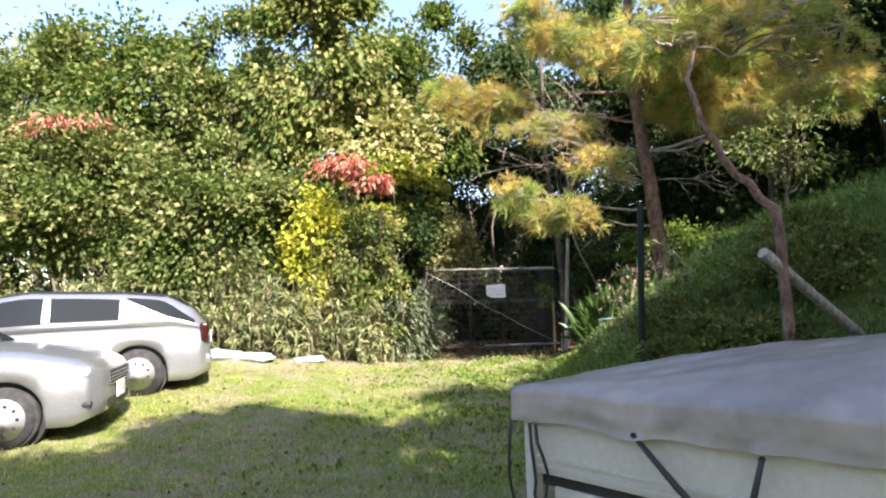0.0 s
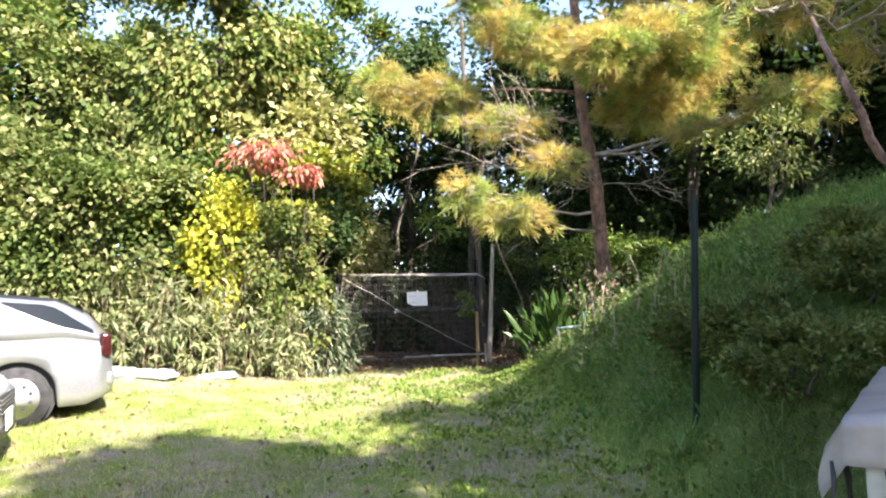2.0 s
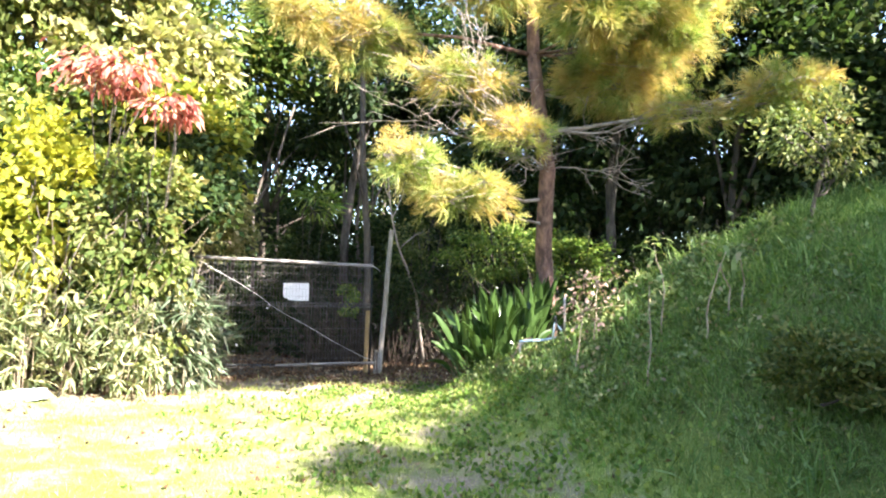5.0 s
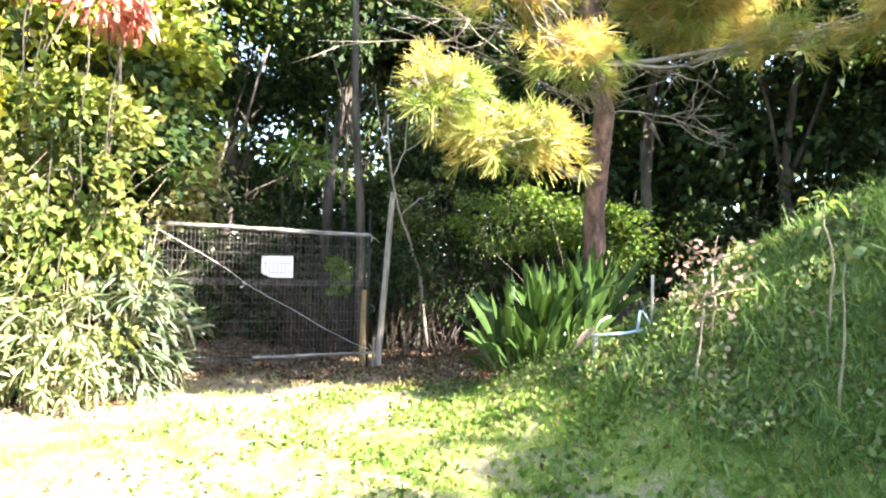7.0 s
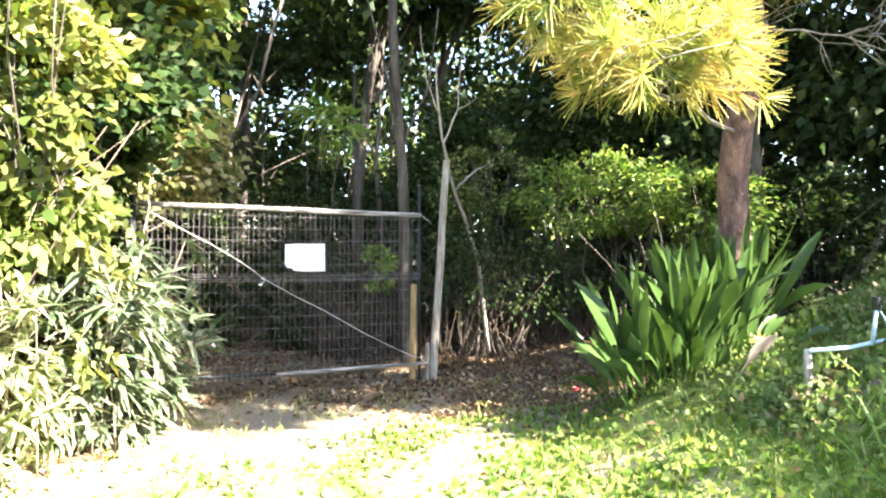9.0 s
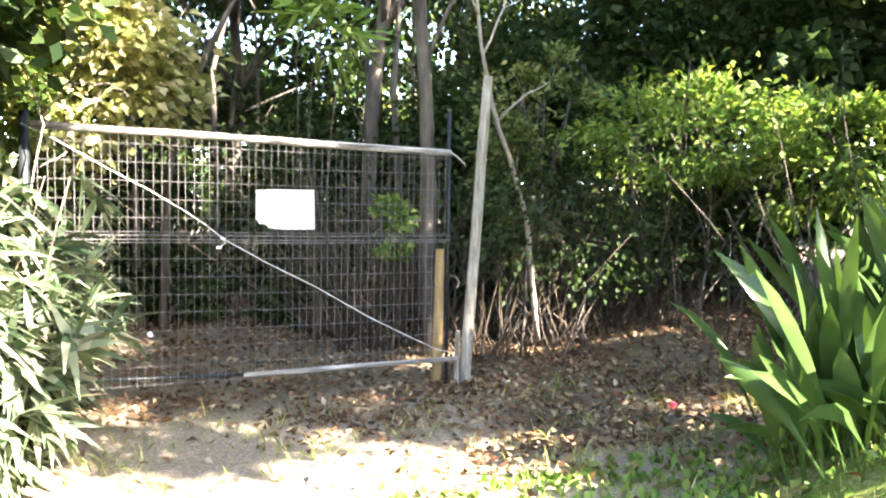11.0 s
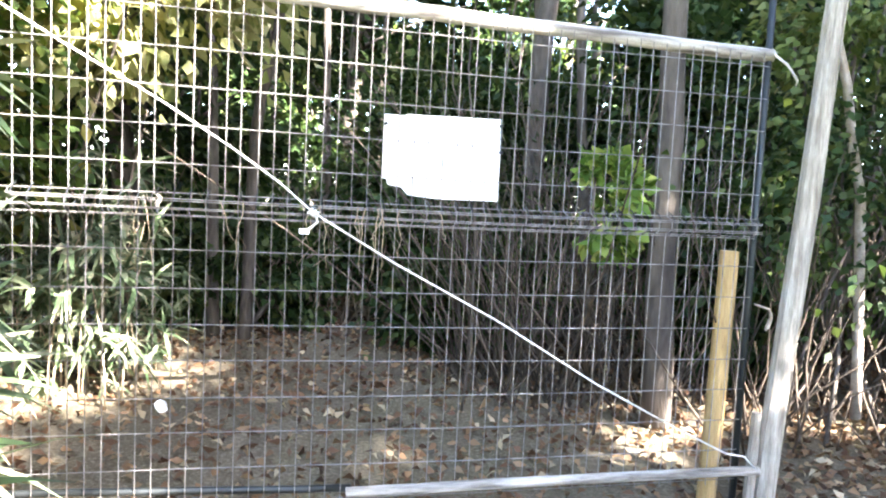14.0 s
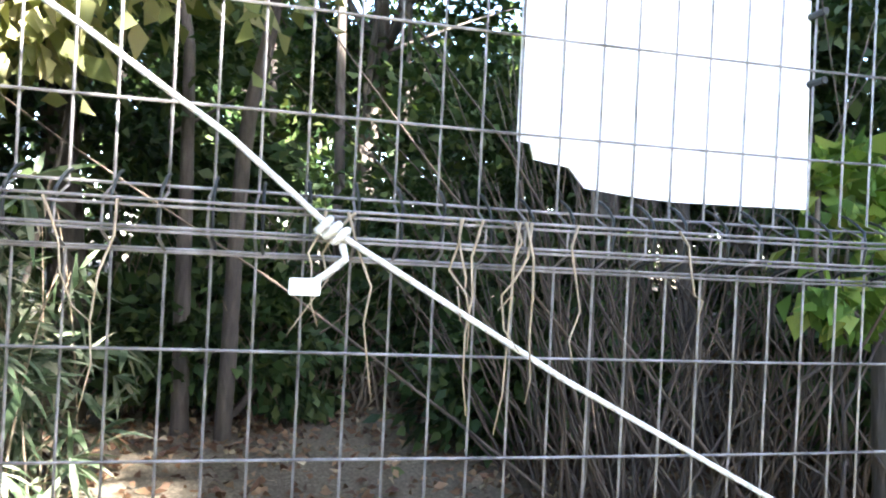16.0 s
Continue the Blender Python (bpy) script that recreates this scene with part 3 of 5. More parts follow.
leafy("shrub", (-3.9, 12.6), (-3.88, 12.3, 2.3), (0.52, 0.4, 1.15), M_LEAF_YELLOW, 850, 0.095, "slender shrub with bright yellow autumn leaves", "shrub", 0.012, 15, 0.8, 0.5, stems=4, tight=0.27)
leafy("shrub", (-4.3, 12.7), (-4.25, 12.5, 1.9), (0.45, 0.35, 0.9), M_LEAF_YELLOWGREEN, 500, 0.11, "yellow-green shrub among the creepers", "shrub", 0.012, 12, 0.8, 0.5, stems=3, tight=0.3)
leafy("shrub", (-2.95, 12.5), (-2.95, 12.35, 2.3), (0.66, 0.45, 1.1), M_CREEPER, 1300, 0.085, "leafy green shrub under the red sumac", "shrub", 0.008, 20, 0.7, 0.4, stems=3)

# woods behind the gate and on the far side of the mound
W = "trees of the wood"
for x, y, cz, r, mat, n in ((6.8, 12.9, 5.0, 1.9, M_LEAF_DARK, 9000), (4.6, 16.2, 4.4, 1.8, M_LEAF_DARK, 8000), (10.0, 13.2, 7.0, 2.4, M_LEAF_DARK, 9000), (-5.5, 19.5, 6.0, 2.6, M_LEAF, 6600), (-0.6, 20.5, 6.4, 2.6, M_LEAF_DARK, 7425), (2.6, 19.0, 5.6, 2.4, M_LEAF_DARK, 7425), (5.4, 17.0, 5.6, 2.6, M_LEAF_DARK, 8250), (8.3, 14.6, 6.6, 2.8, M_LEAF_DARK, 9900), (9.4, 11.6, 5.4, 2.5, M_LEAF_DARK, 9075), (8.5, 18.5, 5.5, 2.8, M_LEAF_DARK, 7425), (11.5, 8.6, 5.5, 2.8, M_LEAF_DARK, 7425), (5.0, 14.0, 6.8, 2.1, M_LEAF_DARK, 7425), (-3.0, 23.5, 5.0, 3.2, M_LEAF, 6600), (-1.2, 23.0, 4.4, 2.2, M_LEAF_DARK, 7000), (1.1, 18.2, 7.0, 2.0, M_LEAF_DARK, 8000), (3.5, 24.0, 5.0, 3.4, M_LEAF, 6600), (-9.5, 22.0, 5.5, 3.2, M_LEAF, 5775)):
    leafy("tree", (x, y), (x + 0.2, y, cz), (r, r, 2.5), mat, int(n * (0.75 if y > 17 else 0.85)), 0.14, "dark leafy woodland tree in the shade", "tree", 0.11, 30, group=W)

# trees that shade the lawn and the mound
S = "trees along the edge of the lawn"
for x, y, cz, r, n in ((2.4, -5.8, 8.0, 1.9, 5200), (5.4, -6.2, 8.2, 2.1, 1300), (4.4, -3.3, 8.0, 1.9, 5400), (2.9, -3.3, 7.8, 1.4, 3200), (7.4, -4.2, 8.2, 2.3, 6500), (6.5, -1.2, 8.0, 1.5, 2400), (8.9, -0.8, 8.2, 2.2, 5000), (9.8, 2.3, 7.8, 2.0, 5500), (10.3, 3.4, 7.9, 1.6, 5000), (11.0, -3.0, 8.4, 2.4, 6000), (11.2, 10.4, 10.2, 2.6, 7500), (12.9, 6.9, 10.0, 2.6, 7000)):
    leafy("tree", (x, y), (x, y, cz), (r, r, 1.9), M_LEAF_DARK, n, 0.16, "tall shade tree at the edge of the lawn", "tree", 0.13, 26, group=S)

# Unseen leaning crowns, added to shade the gate, litter and wood floor.
leafy("tree", (8.9, 4.6), (6.1, 4.6, 8.6), (0.85, 0.6, 0.45), M_LEAF_DARK, 2000, 0.16, "unseen leaning tree added to shade the gate and wood floor", "tree", 0.13, 20, group=S)

leafy("tree", (9.6, 10.2), (5.2, 9.5, 9.2), (2.2, 1.2, 1.0), M_LEAF_DARK, 11000, 0.17, "unseen leaning tree added to shade the gate and wood floor", "tree", 0.15, 30, group=S)
leafy("tree", (10.4, 5.2), (8.2, 4.75, 8.7), (1.1, 0.6, 0.5), M_LEAF_DARK, 2000, 0.17, "unseen leaning tree added to shade the gate and wood floor", "tree", 0.13, 22, group=S)
leafy("tree", (9.9, 8.6), (5.5, 7.9, 9.3), (1.4, 0.8, 0.6), M_LEAF_DARK, 5200, 0.17, "unseen leaning tree added to shade the gate and wood floor", "tree", 0.14, 24, group=S)
leafy("tree", (9.2, 8.2), (5.0, 8.6, 9.2), (1.9, 1.7, 0.7), M_LEAF_DARK, 8500, 0.16, "unseen leaning tree added to shade the gate and wood floor", "tree", 0.13, 30, group=S)

# undergrowth behind the gate, and bushes on the dark edge of the wood
U = "undergrowth of the wood"
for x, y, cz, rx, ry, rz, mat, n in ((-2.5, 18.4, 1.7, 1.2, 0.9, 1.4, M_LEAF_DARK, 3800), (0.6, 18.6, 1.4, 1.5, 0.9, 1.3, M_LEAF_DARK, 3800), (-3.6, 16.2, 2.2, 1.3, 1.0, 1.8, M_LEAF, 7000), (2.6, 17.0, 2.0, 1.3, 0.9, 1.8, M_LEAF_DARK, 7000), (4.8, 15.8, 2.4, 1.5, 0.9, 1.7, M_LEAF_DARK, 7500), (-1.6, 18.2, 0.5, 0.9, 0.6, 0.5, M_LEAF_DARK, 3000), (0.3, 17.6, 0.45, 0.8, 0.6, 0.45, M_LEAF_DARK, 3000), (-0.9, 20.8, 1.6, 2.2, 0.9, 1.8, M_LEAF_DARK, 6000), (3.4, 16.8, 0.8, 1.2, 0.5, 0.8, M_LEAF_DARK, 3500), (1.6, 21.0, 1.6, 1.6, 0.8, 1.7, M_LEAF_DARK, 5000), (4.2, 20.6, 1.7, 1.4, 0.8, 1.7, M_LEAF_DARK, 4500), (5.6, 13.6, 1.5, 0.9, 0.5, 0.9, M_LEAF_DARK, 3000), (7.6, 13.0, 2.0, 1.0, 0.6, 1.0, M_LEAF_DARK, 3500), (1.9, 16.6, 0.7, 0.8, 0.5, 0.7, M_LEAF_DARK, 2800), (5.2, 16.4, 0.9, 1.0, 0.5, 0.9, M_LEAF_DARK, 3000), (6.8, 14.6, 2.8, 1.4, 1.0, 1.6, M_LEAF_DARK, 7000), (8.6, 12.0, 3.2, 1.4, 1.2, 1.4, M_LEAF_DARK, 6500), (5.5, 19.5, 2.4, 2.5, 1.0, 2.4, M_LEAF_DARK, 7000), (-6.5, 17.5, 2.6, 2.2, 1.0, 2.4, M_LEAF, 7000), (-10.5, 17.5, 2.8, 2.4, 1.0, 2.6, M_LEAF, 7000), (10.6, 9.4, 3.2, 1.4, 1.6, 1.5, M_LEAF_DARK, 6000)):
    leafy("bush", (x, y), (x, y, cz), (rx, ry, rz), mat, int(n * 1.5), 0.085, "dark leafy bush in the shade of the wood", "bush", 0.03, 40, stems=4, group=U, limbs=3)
leafy("shrub", (3.3, 15.2), (3.1, 14.7, 2.1), (1.15, 0.75, 0.55), M_LEAF_FERN, 2400, 0.075, "fresh green shrub with feathery sunlit leaves", "shrub", 0.018, 40, 0.42, 0.3, stems=5)
leafy("shrub", (4.3, 14.5), (4.2, 14.1, 1.9), (1.1, 0.75, 0.75), M_LEAF_FERN, 3000, 0.075, "fresh green shrub with feathery sunlit leaves", "shrub", 0.018, 34, 0.42, 0.3, stems=5)
leafy("shrub", (1.7, 15.4), (1.75, 15.3, 2.3), (0.75, 0.5, 0.6), M_LEAF_OLIVE, 1500, 0.055, "thin shrub with small yellowing leaves", "shrub", 0.014, 22, 0.6, 0.2, stems=4)
# Dark leaves put shade into the creepers over the stalks.
leafy("bush", (2.0, 15.3), (2.1, 15.05, 1.35), (1.1, 0.4, 0.75), M_LEAF_DARK, 1300, 0.05, "thin dark creeper trailing over dry stalks", "bush", 0.008, 26, 0.7, 0.5, stems=5, tight=0.25)
leafy("bush", (3.6, 15.2), (3.6, 15.0, 1.2), (0.9, 0.4, 0.7), M_LEAF_DARK, 1100, 0.05, "thin dark creeper trailing over dry stalks", "bush", 0.008, 22, 0.7, 0.5, stems=4, tight=0.25)
leafy("sapling", (0.42, 15.5), (0.4, 15.4, 1.22), (0.2, 0.17, 0.27), M_LEAF_FERN, 230, 0.065, "small bright green sapling behind the gate", "sapling", 0.008, 9, 0.85, 0.3, stems=1, limbs=3)
leafy("tree", (3.0, 8.3), (3.1, 8.15, 2.95), (0.55, 0.4, 0.36), M_LEAF_OLIVE, 800, 0.06, "small evergreen tree with narrow leaves on the mound", "tree", 0.025, 11, 0.4, 0.2, tight=0.3, limbs=9)
leafy("bush", (-2.4, 16.8), (-2.1, 16.3, 2.5), (0.7, 0.4, 0.75), M_LEAF_CREAM, 2200, 0.1, "pale sunlit bush at the edge of the wood", "bush", 0.015, 16, 0.6, 0.5, stems=3, tight=0.3)
leafy("tree", (-2.7, 15.2), (-2.7, 13.9, 3.35), (1.25, 0.9, 0.85), M_LEAF_YELLOWGREEN, 2900, 0.105, "tree with broad yellow-green leaves leaning over the gate", "tree", 0.05, 26, 0.8, 0.5)
leafy("bush", (-2.9, 12.9), (-2.95, 12.8, 1.2), (0.7, 0.5, 0.85), M_CREEPER, 1700, 0.085, "creeper-covered bush with yellowing leaves", "bush", 0.015, 24, 0.75, 0.4, stems=4)
for bx, by, r in ((1.48, 6.85, 0.38), (1.55, 6.1, 0.44), (1.46, 5.3, 0.48), (2.15, 5.5, 0.45), (2.4, 6.3, 0.42)):
    z = float(ground_z(bx, by))
    leafy("azalea", (bx, by), (bx, by, z + 0.2), (r * 1.1, r, 0.28), M_AZALEA, 5200, 0.04, "low clipped azalea bush on the grassy mound", "bush", 0.012, 40, 0.5, -0.2, stems=4, group="azaleas on the mound", limbs=4)


# ---------------------------------------------------------------- pines
def needle_tufts(P, axis, count, length, width):
    n = len(P)
    k = np.repeat(np.arange(n), count)
    D = unit(axis)[k] * 0.75 + unit(RNG.normal(size=(n * count, 3))) * 0.8
    L = length * RNG.uniform(0.7, 1.2, (n * count, 1))
    D = unit(D)
    S = unit(np.cross(D, RNG.normal(size=D.shape))) * width
    p = P[k] + D * 0.01
    tip = p + D * L + np.array([0, 0, -0.22]) * L
    return np.stack([p - S / 2, p + S / 2, tip + S / 4, tip - S / 4], 1)


def pine(name, trunk, radii, pads, label, tufts, needles, length, width, bare=()):
    b = Vector(trunk[0])
    e = thing(name, b, label, "tree")
    T = [Vector(p) - b for p in trunk]
    pts = []
    for a, c in zip(T, T[1:]):
        pts += wander(a, c, 4, 0.012)[:-1]
    pts.append(T[-1])
    rr = np.interp(np.linspace(0, len(T) - 1, len(pts)), range(len(T)), radii)
    tubes("trunk", [(pts, list(rr))], M_BARK_PINE, e, "reddish scaly bark", 12)
    allp, allax = [], []
    for cx, cy, cz, rx, ry, rz, dens in pads:
        rx, ry, rz = rx * 1.25, ry * 1.25, rz * 1.25
        c = np.array((cx, cy, cz)) - np.array(b)
        src = min(pts[len(pts) // 4:], key=lambda q: (Vector(c) - q).length + 2.5 * max(0, q.z - c[2] + 0.05))
        end = c + np.array([0, 0, -0.1])
        limb = wander(np.array(src), end, 7, 0.05)
        L = (Vector(end) - src).length
        branch = tubes("branch", [(limb, list(np.linspace(min(0.045, radii[-1] * 0.4 + 0.007 * L), 0.006, 7)))], M_TWIG if dens < 0.9 else M_BARK_PINE, e, "", 6)
        # High right-hand pads are made denser only for the shade they cast.
        n = int(tufts * dens * (2.0 if cz > 7 and cx > 1.5 else 1.2))
        q = unit(RNG.normal(size=(n, 3))) * RNG.uniform(0.35, 1, (n, 1)) ** 0.5
        P = c + q * np.array((rx, ry, rz))
        # gather tufts along short twigs
        g = c + unit(RNG.normal(size=(9, 3))) * np.array((rx, ry, rz)) * 0.75
        near = g[RNG.integers(0, 9, n)]
        P = P * 0.42 + near * 0.58 + RNG.normal(scale=0.08, size=(n, 3))
        allp.append(P)
        allax.append(unit(P - end) + np.array([0, 0, 0.35]))
        twigs = [(wander(np.array(limb[int(RNG.integers(3, 7))]), t, 5, 0.03), list(np.linspace(0.011, 0.004, 5))) for t in g]
        twigs += [(wander(g[int(RNG.integers(0, 9))], t, 3, 0.01), [0.005, 0.004, 0.003]) for t in P[RNG.choice(n, min(n, 40), replace=False)]]
        tubes("twig", twigs, M_TWIG, branch, "", 4)
    for cx, cy, cz, r, k in bare:
        c = np.array((cx, cy, cz)) - np.array(b)
        src = np.array(min(pts, key=lambda q: (Vector(c) - q).length + max(0, q.z - c[2])))
        limb = wander(src, c, 7, 0.04)
        branch = tubes("bare_branch", [(limb, list(np.linspace(0.011, 0.004, 7)))], M_TWIG, e, "pale leafless branch", 5)
        twigs = []
        for i in range(k):
            st = np.array(limb[int(RNG.integers(2, 7))])
            end = st + (c - src) * RNG.uniform(0.1, 0.5) + RNG.normal(size=3) * np.array((r, r, r * 0.7)) * 0.6
            side = wander(st, end, 5, 0.03)
            twigs.append((side, list(np.linspace(0.007, 0.003, 5))))
            for j in range(4):
                a = np.array(side[int(RNG.integers(1, 5))])
                twigs.append((wander(a, a + (end - st) * 0.3 + RNG.normal(size=3) * 0.13, 3, 0.01), [0.004, 0.003, 0.002]))
        tubes("twig", twigs, M_TWIG, branch, "", 4)
    P, A = np.concatenate(allp), np.concatenate(allax)
    ob = quads("needles", needle_tufts(P, A, needles, length, width), M_NEEDLE, e, "yellow-green needle tufts turning tan")
    return e


# Top pads, from about 6.5 m, are unseen and set to shade the wood.
pine("pine_tree", [(2.42, 12.0, 0.7), (2.26, 11.9, 2.05), (2.1, 11.55, 3.1), (1.94, 11.7, 4.7), (1.9, 11.7, 6.3), (2.15, 11.6, 8.0), (2.3, 11.3, 9.2)], [0.135, 0.12, 0.108, 0.09, 0.075, 0.055, 0.025],
     [(-0.4, 11.9, 4.65, 0.6, 0.5, 0.35, 1.0), (-1.2, 11.9, 4.85, 0.5, 0.45, 0.3, 0.9), (3.3, 10.3, 3.7, 0.5, 0.45, 0.22, 0.4), (4.2, 9.6, 3.9, 0.7, 0.5, 0.3, 0.8), (0.55, 10.85, 2.6, 0.6, 0.4, 0.28, 0.7), (-0.1, 10.9, 2.9, 0.4, 0.35, 0.22, 0.4), (2.8, 11.0, 4.35, 0.8, 0.6, 0.38, 2.2), (3.3, 10.7, 4.8, 0.7, 0.5, 0.35, 1.9), (1.1, 11.3, 5.5, 0.9, 0.6, 0.4, 1.2), (4.0, 11.0, 5.1, 0.75, 0.6, 0.45, 1.0), (0.5, 11.0, 3.95, 0.75, 0.5, 0.22, 0.7), (2.6, 10.3, 5.2, 0.85, 0.6, 0.4, 2.3), (1.9, 10.2, 4.8, 0.6, 0.5, 0.3, 2.0), (0.3, 11.3, 5.9, 0.7, 0.5, 0.35, 0.8), (2.9, 11.4, 6.5, 0.9, 0.7, 0.4, 1.1), (3.6, 10.9, 6.6, 0.9, 0.7, 0.4, 2.0), (4.3, 10.2, 7.4, 0.9, 0.7, 0.4, 2.0), (2.3, 11.5, 8.0, 0.7, 0.7, 0.4, 0.9), (1.2, 10.8, 3.4, 0.5, 0.4, 0.2, 0.4), (3.7, 11.6, 4.3, 0.6, 0.5, 0.3, 0.8), (4.4, 10.9, 6.0, 0.7, 0.6, 0.4, 0.9), (1.6, 12.4, 5.9, 0.8, 0.6, 0.4, 0.8), (2.2, 10.9, 8.3, 0.9, 0.8, 0.4, 1.3), (3.3, 10.3, 8.5, 0.9, 0.8, 0.4, 1.3), (4.4, 9.7, 8.3, 0.9, 0.8, 0.4, 1.3), (1.0, 11.6, 8.6, 0.9, 0.8, 0.4, 1.3), (3.2, 11.5, 9.0, 0.9, 0.8, 0.4, 1.3), (5.2, 10.6, 8.2, 0.9, 0.8, 0.4, 1.3), (0.1, 12.3, 8.0, 0.9, 0.8, 0.4, 1.3)],
     "tall red pine with bare lower twigs and yellowing needles", 170, 34, 0.17, 0.008,
     [(0.45, 10.5, 3.98, 0.5, 12), (1.1, 10.9, 3.5, 0.45, 14), (1.0, 11.3, 4.3, 0.5, 14), (1.3, 11.1, 3.1, 0.4, 10), (2.9, 11.2, 3.1, 0.4, 8), (2.7, 11.0, 3.7, 0.4, 8), (0.2, 11.3, 3.5, 0.5, 10), (0.7, 12.0, 4.0, 0.6, 12)])
pine("garden_pine", [(1.7, 4.78, 0.4), (1.62, 4.55, 1.25), (1.53, 4.4, 1.88), (1.3, 4.38, 2.1), (1.1, 4.3, 2.4), (1.06, 4.45, 2.75), (1.25, 4.9, 3.2)], [0.04, 0.034, 0.03, 0.024, 0.02, 0.015, 0.009],
     [(1.15, 5.0, 3.3, 0.45, 0.4, 0.2, 0.8), (1.65, 5.1, 3.35, 0.5, 0.4, 0.22, 0.8), (2.1, 5.25, 3.15, 0.4, 0.4, 0.2, 0.6), (1.4, 5.3, 3.7, 0.5, 0.45, 0.22, 0.8)],
     "bent garden pine with a sharp elbow propped by a log", 110, 40, 0.1, 0.005)
post("prop_log", [(2.35, 5.0, 0.95), (1.95, 4.75, 1.24), (1.5, 4.44, 1.57), (1.44, 4.4, 1.61)], [0.032, 0.034, 0.036, 0.035], M_TIMBER_GREY, "slanting pale log propping the bent pine", "prop")
post("pole", [(0.91, 5.92, 0.3), (0.94, 5.9, 1.3), (0.97, 5.88, 2.12)], [0.027, 0.027, 0.026], M_GREEN_POLE, "dark green slender pole standing on the mound", "pole", 12)


# ---------------------------------------------------------------- strap-leaved clump, bamboo, stalks
def strap_leaf(P, D, length, width, bend, turn):
    """One broad leaf: narrow stalk, wide middle, pointed tip, creased along its middle."""
    S = unit(np.cross(D, np.array([math.cos(turn), math.sin(turn), 0.25])))
    prof, segs = (0.13, 0.12, 0.13, 0.3, 0.85, 1.0, 0.75, 0.04), 7
    p, d, rows = P, unit(D), []
    for k in range(segs + 1):
        N = np.cross(S, d)
        rows.append((p - S * width * prof[k] / 2 + N * width * prof[k] * 0.16, p, p + S * width * prof[k] / 2 + N * width * prof[k] * 0.16))
        p = p + d * length / segs
        d = unit(d + np.array([0, 0, -1.0]) * bend * (0.3 + k / segs) / segs)
    V = [v for r in rows for v in r]
    F = [(k * 3 + c, k * 3 + c + 1, k * 3 + c + 4, k * 3 + c + 3) for k in range(segs) for c in (0, 1)]
    return V, F


def strap_clump():
    e = thing("strap_leaved_plant", (1.15, 11.45, float(ground_z(1.15, 11.45))), "dense clump of broad dark green glossy strap leaves", "plant")
    b = np.array(e.location)
    for cx, cy, n, sx, sy, L, flare in ((1.32, 11.55, 180, 0.2, 0.16, 0.94, 0.09), (1.85, 11.7, 165, 0.2, 0.16, 1.04, 0.07), (1.2, 11.37, 50, 0.15, 0.1, 0.58, 0.2), (1.55, 11.27, 25, 0.22, 0.1, 0.42, 0.4)):
        for i in range(n):
            u, v = RNG.normal(size=2).clip(-2, 2)
            P = np.array([cx + u * sx, cy + v * sy, 0.0])
            P[2] = float(ground_z(P[0], P[1])) - 0.02
            D = np.array([u * flare - 0.05, v * flare, 1.0]) + RNG.normal(scale=0.2, size=3)
            V, F = strap_leaf(P - b, unit(D), L * RNG.uniform(0.4, 1.1), RNG.uniform(0.06, 0.095), RNG.uniform(0.1, 1.5) * (1 + 0.5 * abs(u)), RNG.uniform(0, 6.3))
            mesh_ob("leaf", V, F, M_STRAP, e, "", True)
    for P, d in (((1.25, 10.95, 0.62), (0.35, -0.2, 0.6)), ((0.95, 10.8, 0.36), (-0.2, -0.6, 0.15)), ((1.05, 10.75, 0.36), (0.3, -0.5, 0.3))):
        V, F = strap_leaf(np.array(P) - b, unit(np.array(d)), 0.42, 0.085, 0.8, 1.0)
        mesh_ob("dead_leaf", V, F, M_DRYLEAF, e, "withered tan leaf", True)


def bamboo_clump(name, x0, x1, y0, y1, top, canes, label, fan=7, leaf=0.2, mat=None):
    cx, cy = (x0 + x1) / 2, (y0 + y1) / 2
    e = thing(name, (cx, cy, float(ground_z(cx, cy))), label, "bamboo")
    b = np.array(e.location)
    runs, P, D = [], [], []
    for i in range(canes):
        x, y = RNG.uniform(x0, x1), RNG.uniform(y0, y1)
        z = float(ground_z(x, y))
        h = top * RNG.uniform(0.45, 1.0)
        lean = RNG.normal(scale=0.18, size=2) * h
        pts = [np.array((x + lean[0] * t * t, y + lean[1] * t * t - 0.12 * h * t * t, z + h * t)) for t in np.linspace(0, 1, 6)]
        runs.append(([Vector(p - b) for p in pts], list(np.linspace(0.006, 0.002, 6))))
        for k in range(int(3 + h * 5)):
            t = RNG.uniform(0.12, 1.0)
            base = np.array((x + lean[0] * t * t, y + lean[1] * t * t - 0.12 * h * t * t, z + h * t))
            out = np.append(RNG.normal(size=2), RNG.uniform(-0.1, 0.4))
            out /= np.linalg.norm(out)
            node = base + out * RNG.uniform(0.05, 0.22)
            for f in range(fan):
                P.append(node)
                D.append(out * 0.6 + RNG.normal(scale=0.5, size=3) + np.array([0, 0, -0.25]))
    P, D = np.array(P), np.array(D)
    keep = P[:, 2] > ground_z(P[:, 0], P[:, 1]) + 0.02
    tagged(tubes("cane_work", runs, M_DRYSTEM, e, "", 4), "", "", "", "stuff")
    quads("foliage", ribbons(P[keep] - b, D[keep], leaf, leaf * 0.17, 0.7, 3, 0.35), mat or M_BAMBOO, e)


strap_clump()
B = "pale green dwarf bamboo with drooping leaf fans beside the gate"
bamboo_clump("dwarf_bamboo", -2.6, -2.05, 13.6, 14.3, 1.5, 30, B, 8, 0.26)
bamboo_clump("dwarf_bamboo", -3.3, -2.3, 12.7, 13.7, 1.5, 40, B, 8, 0.25)
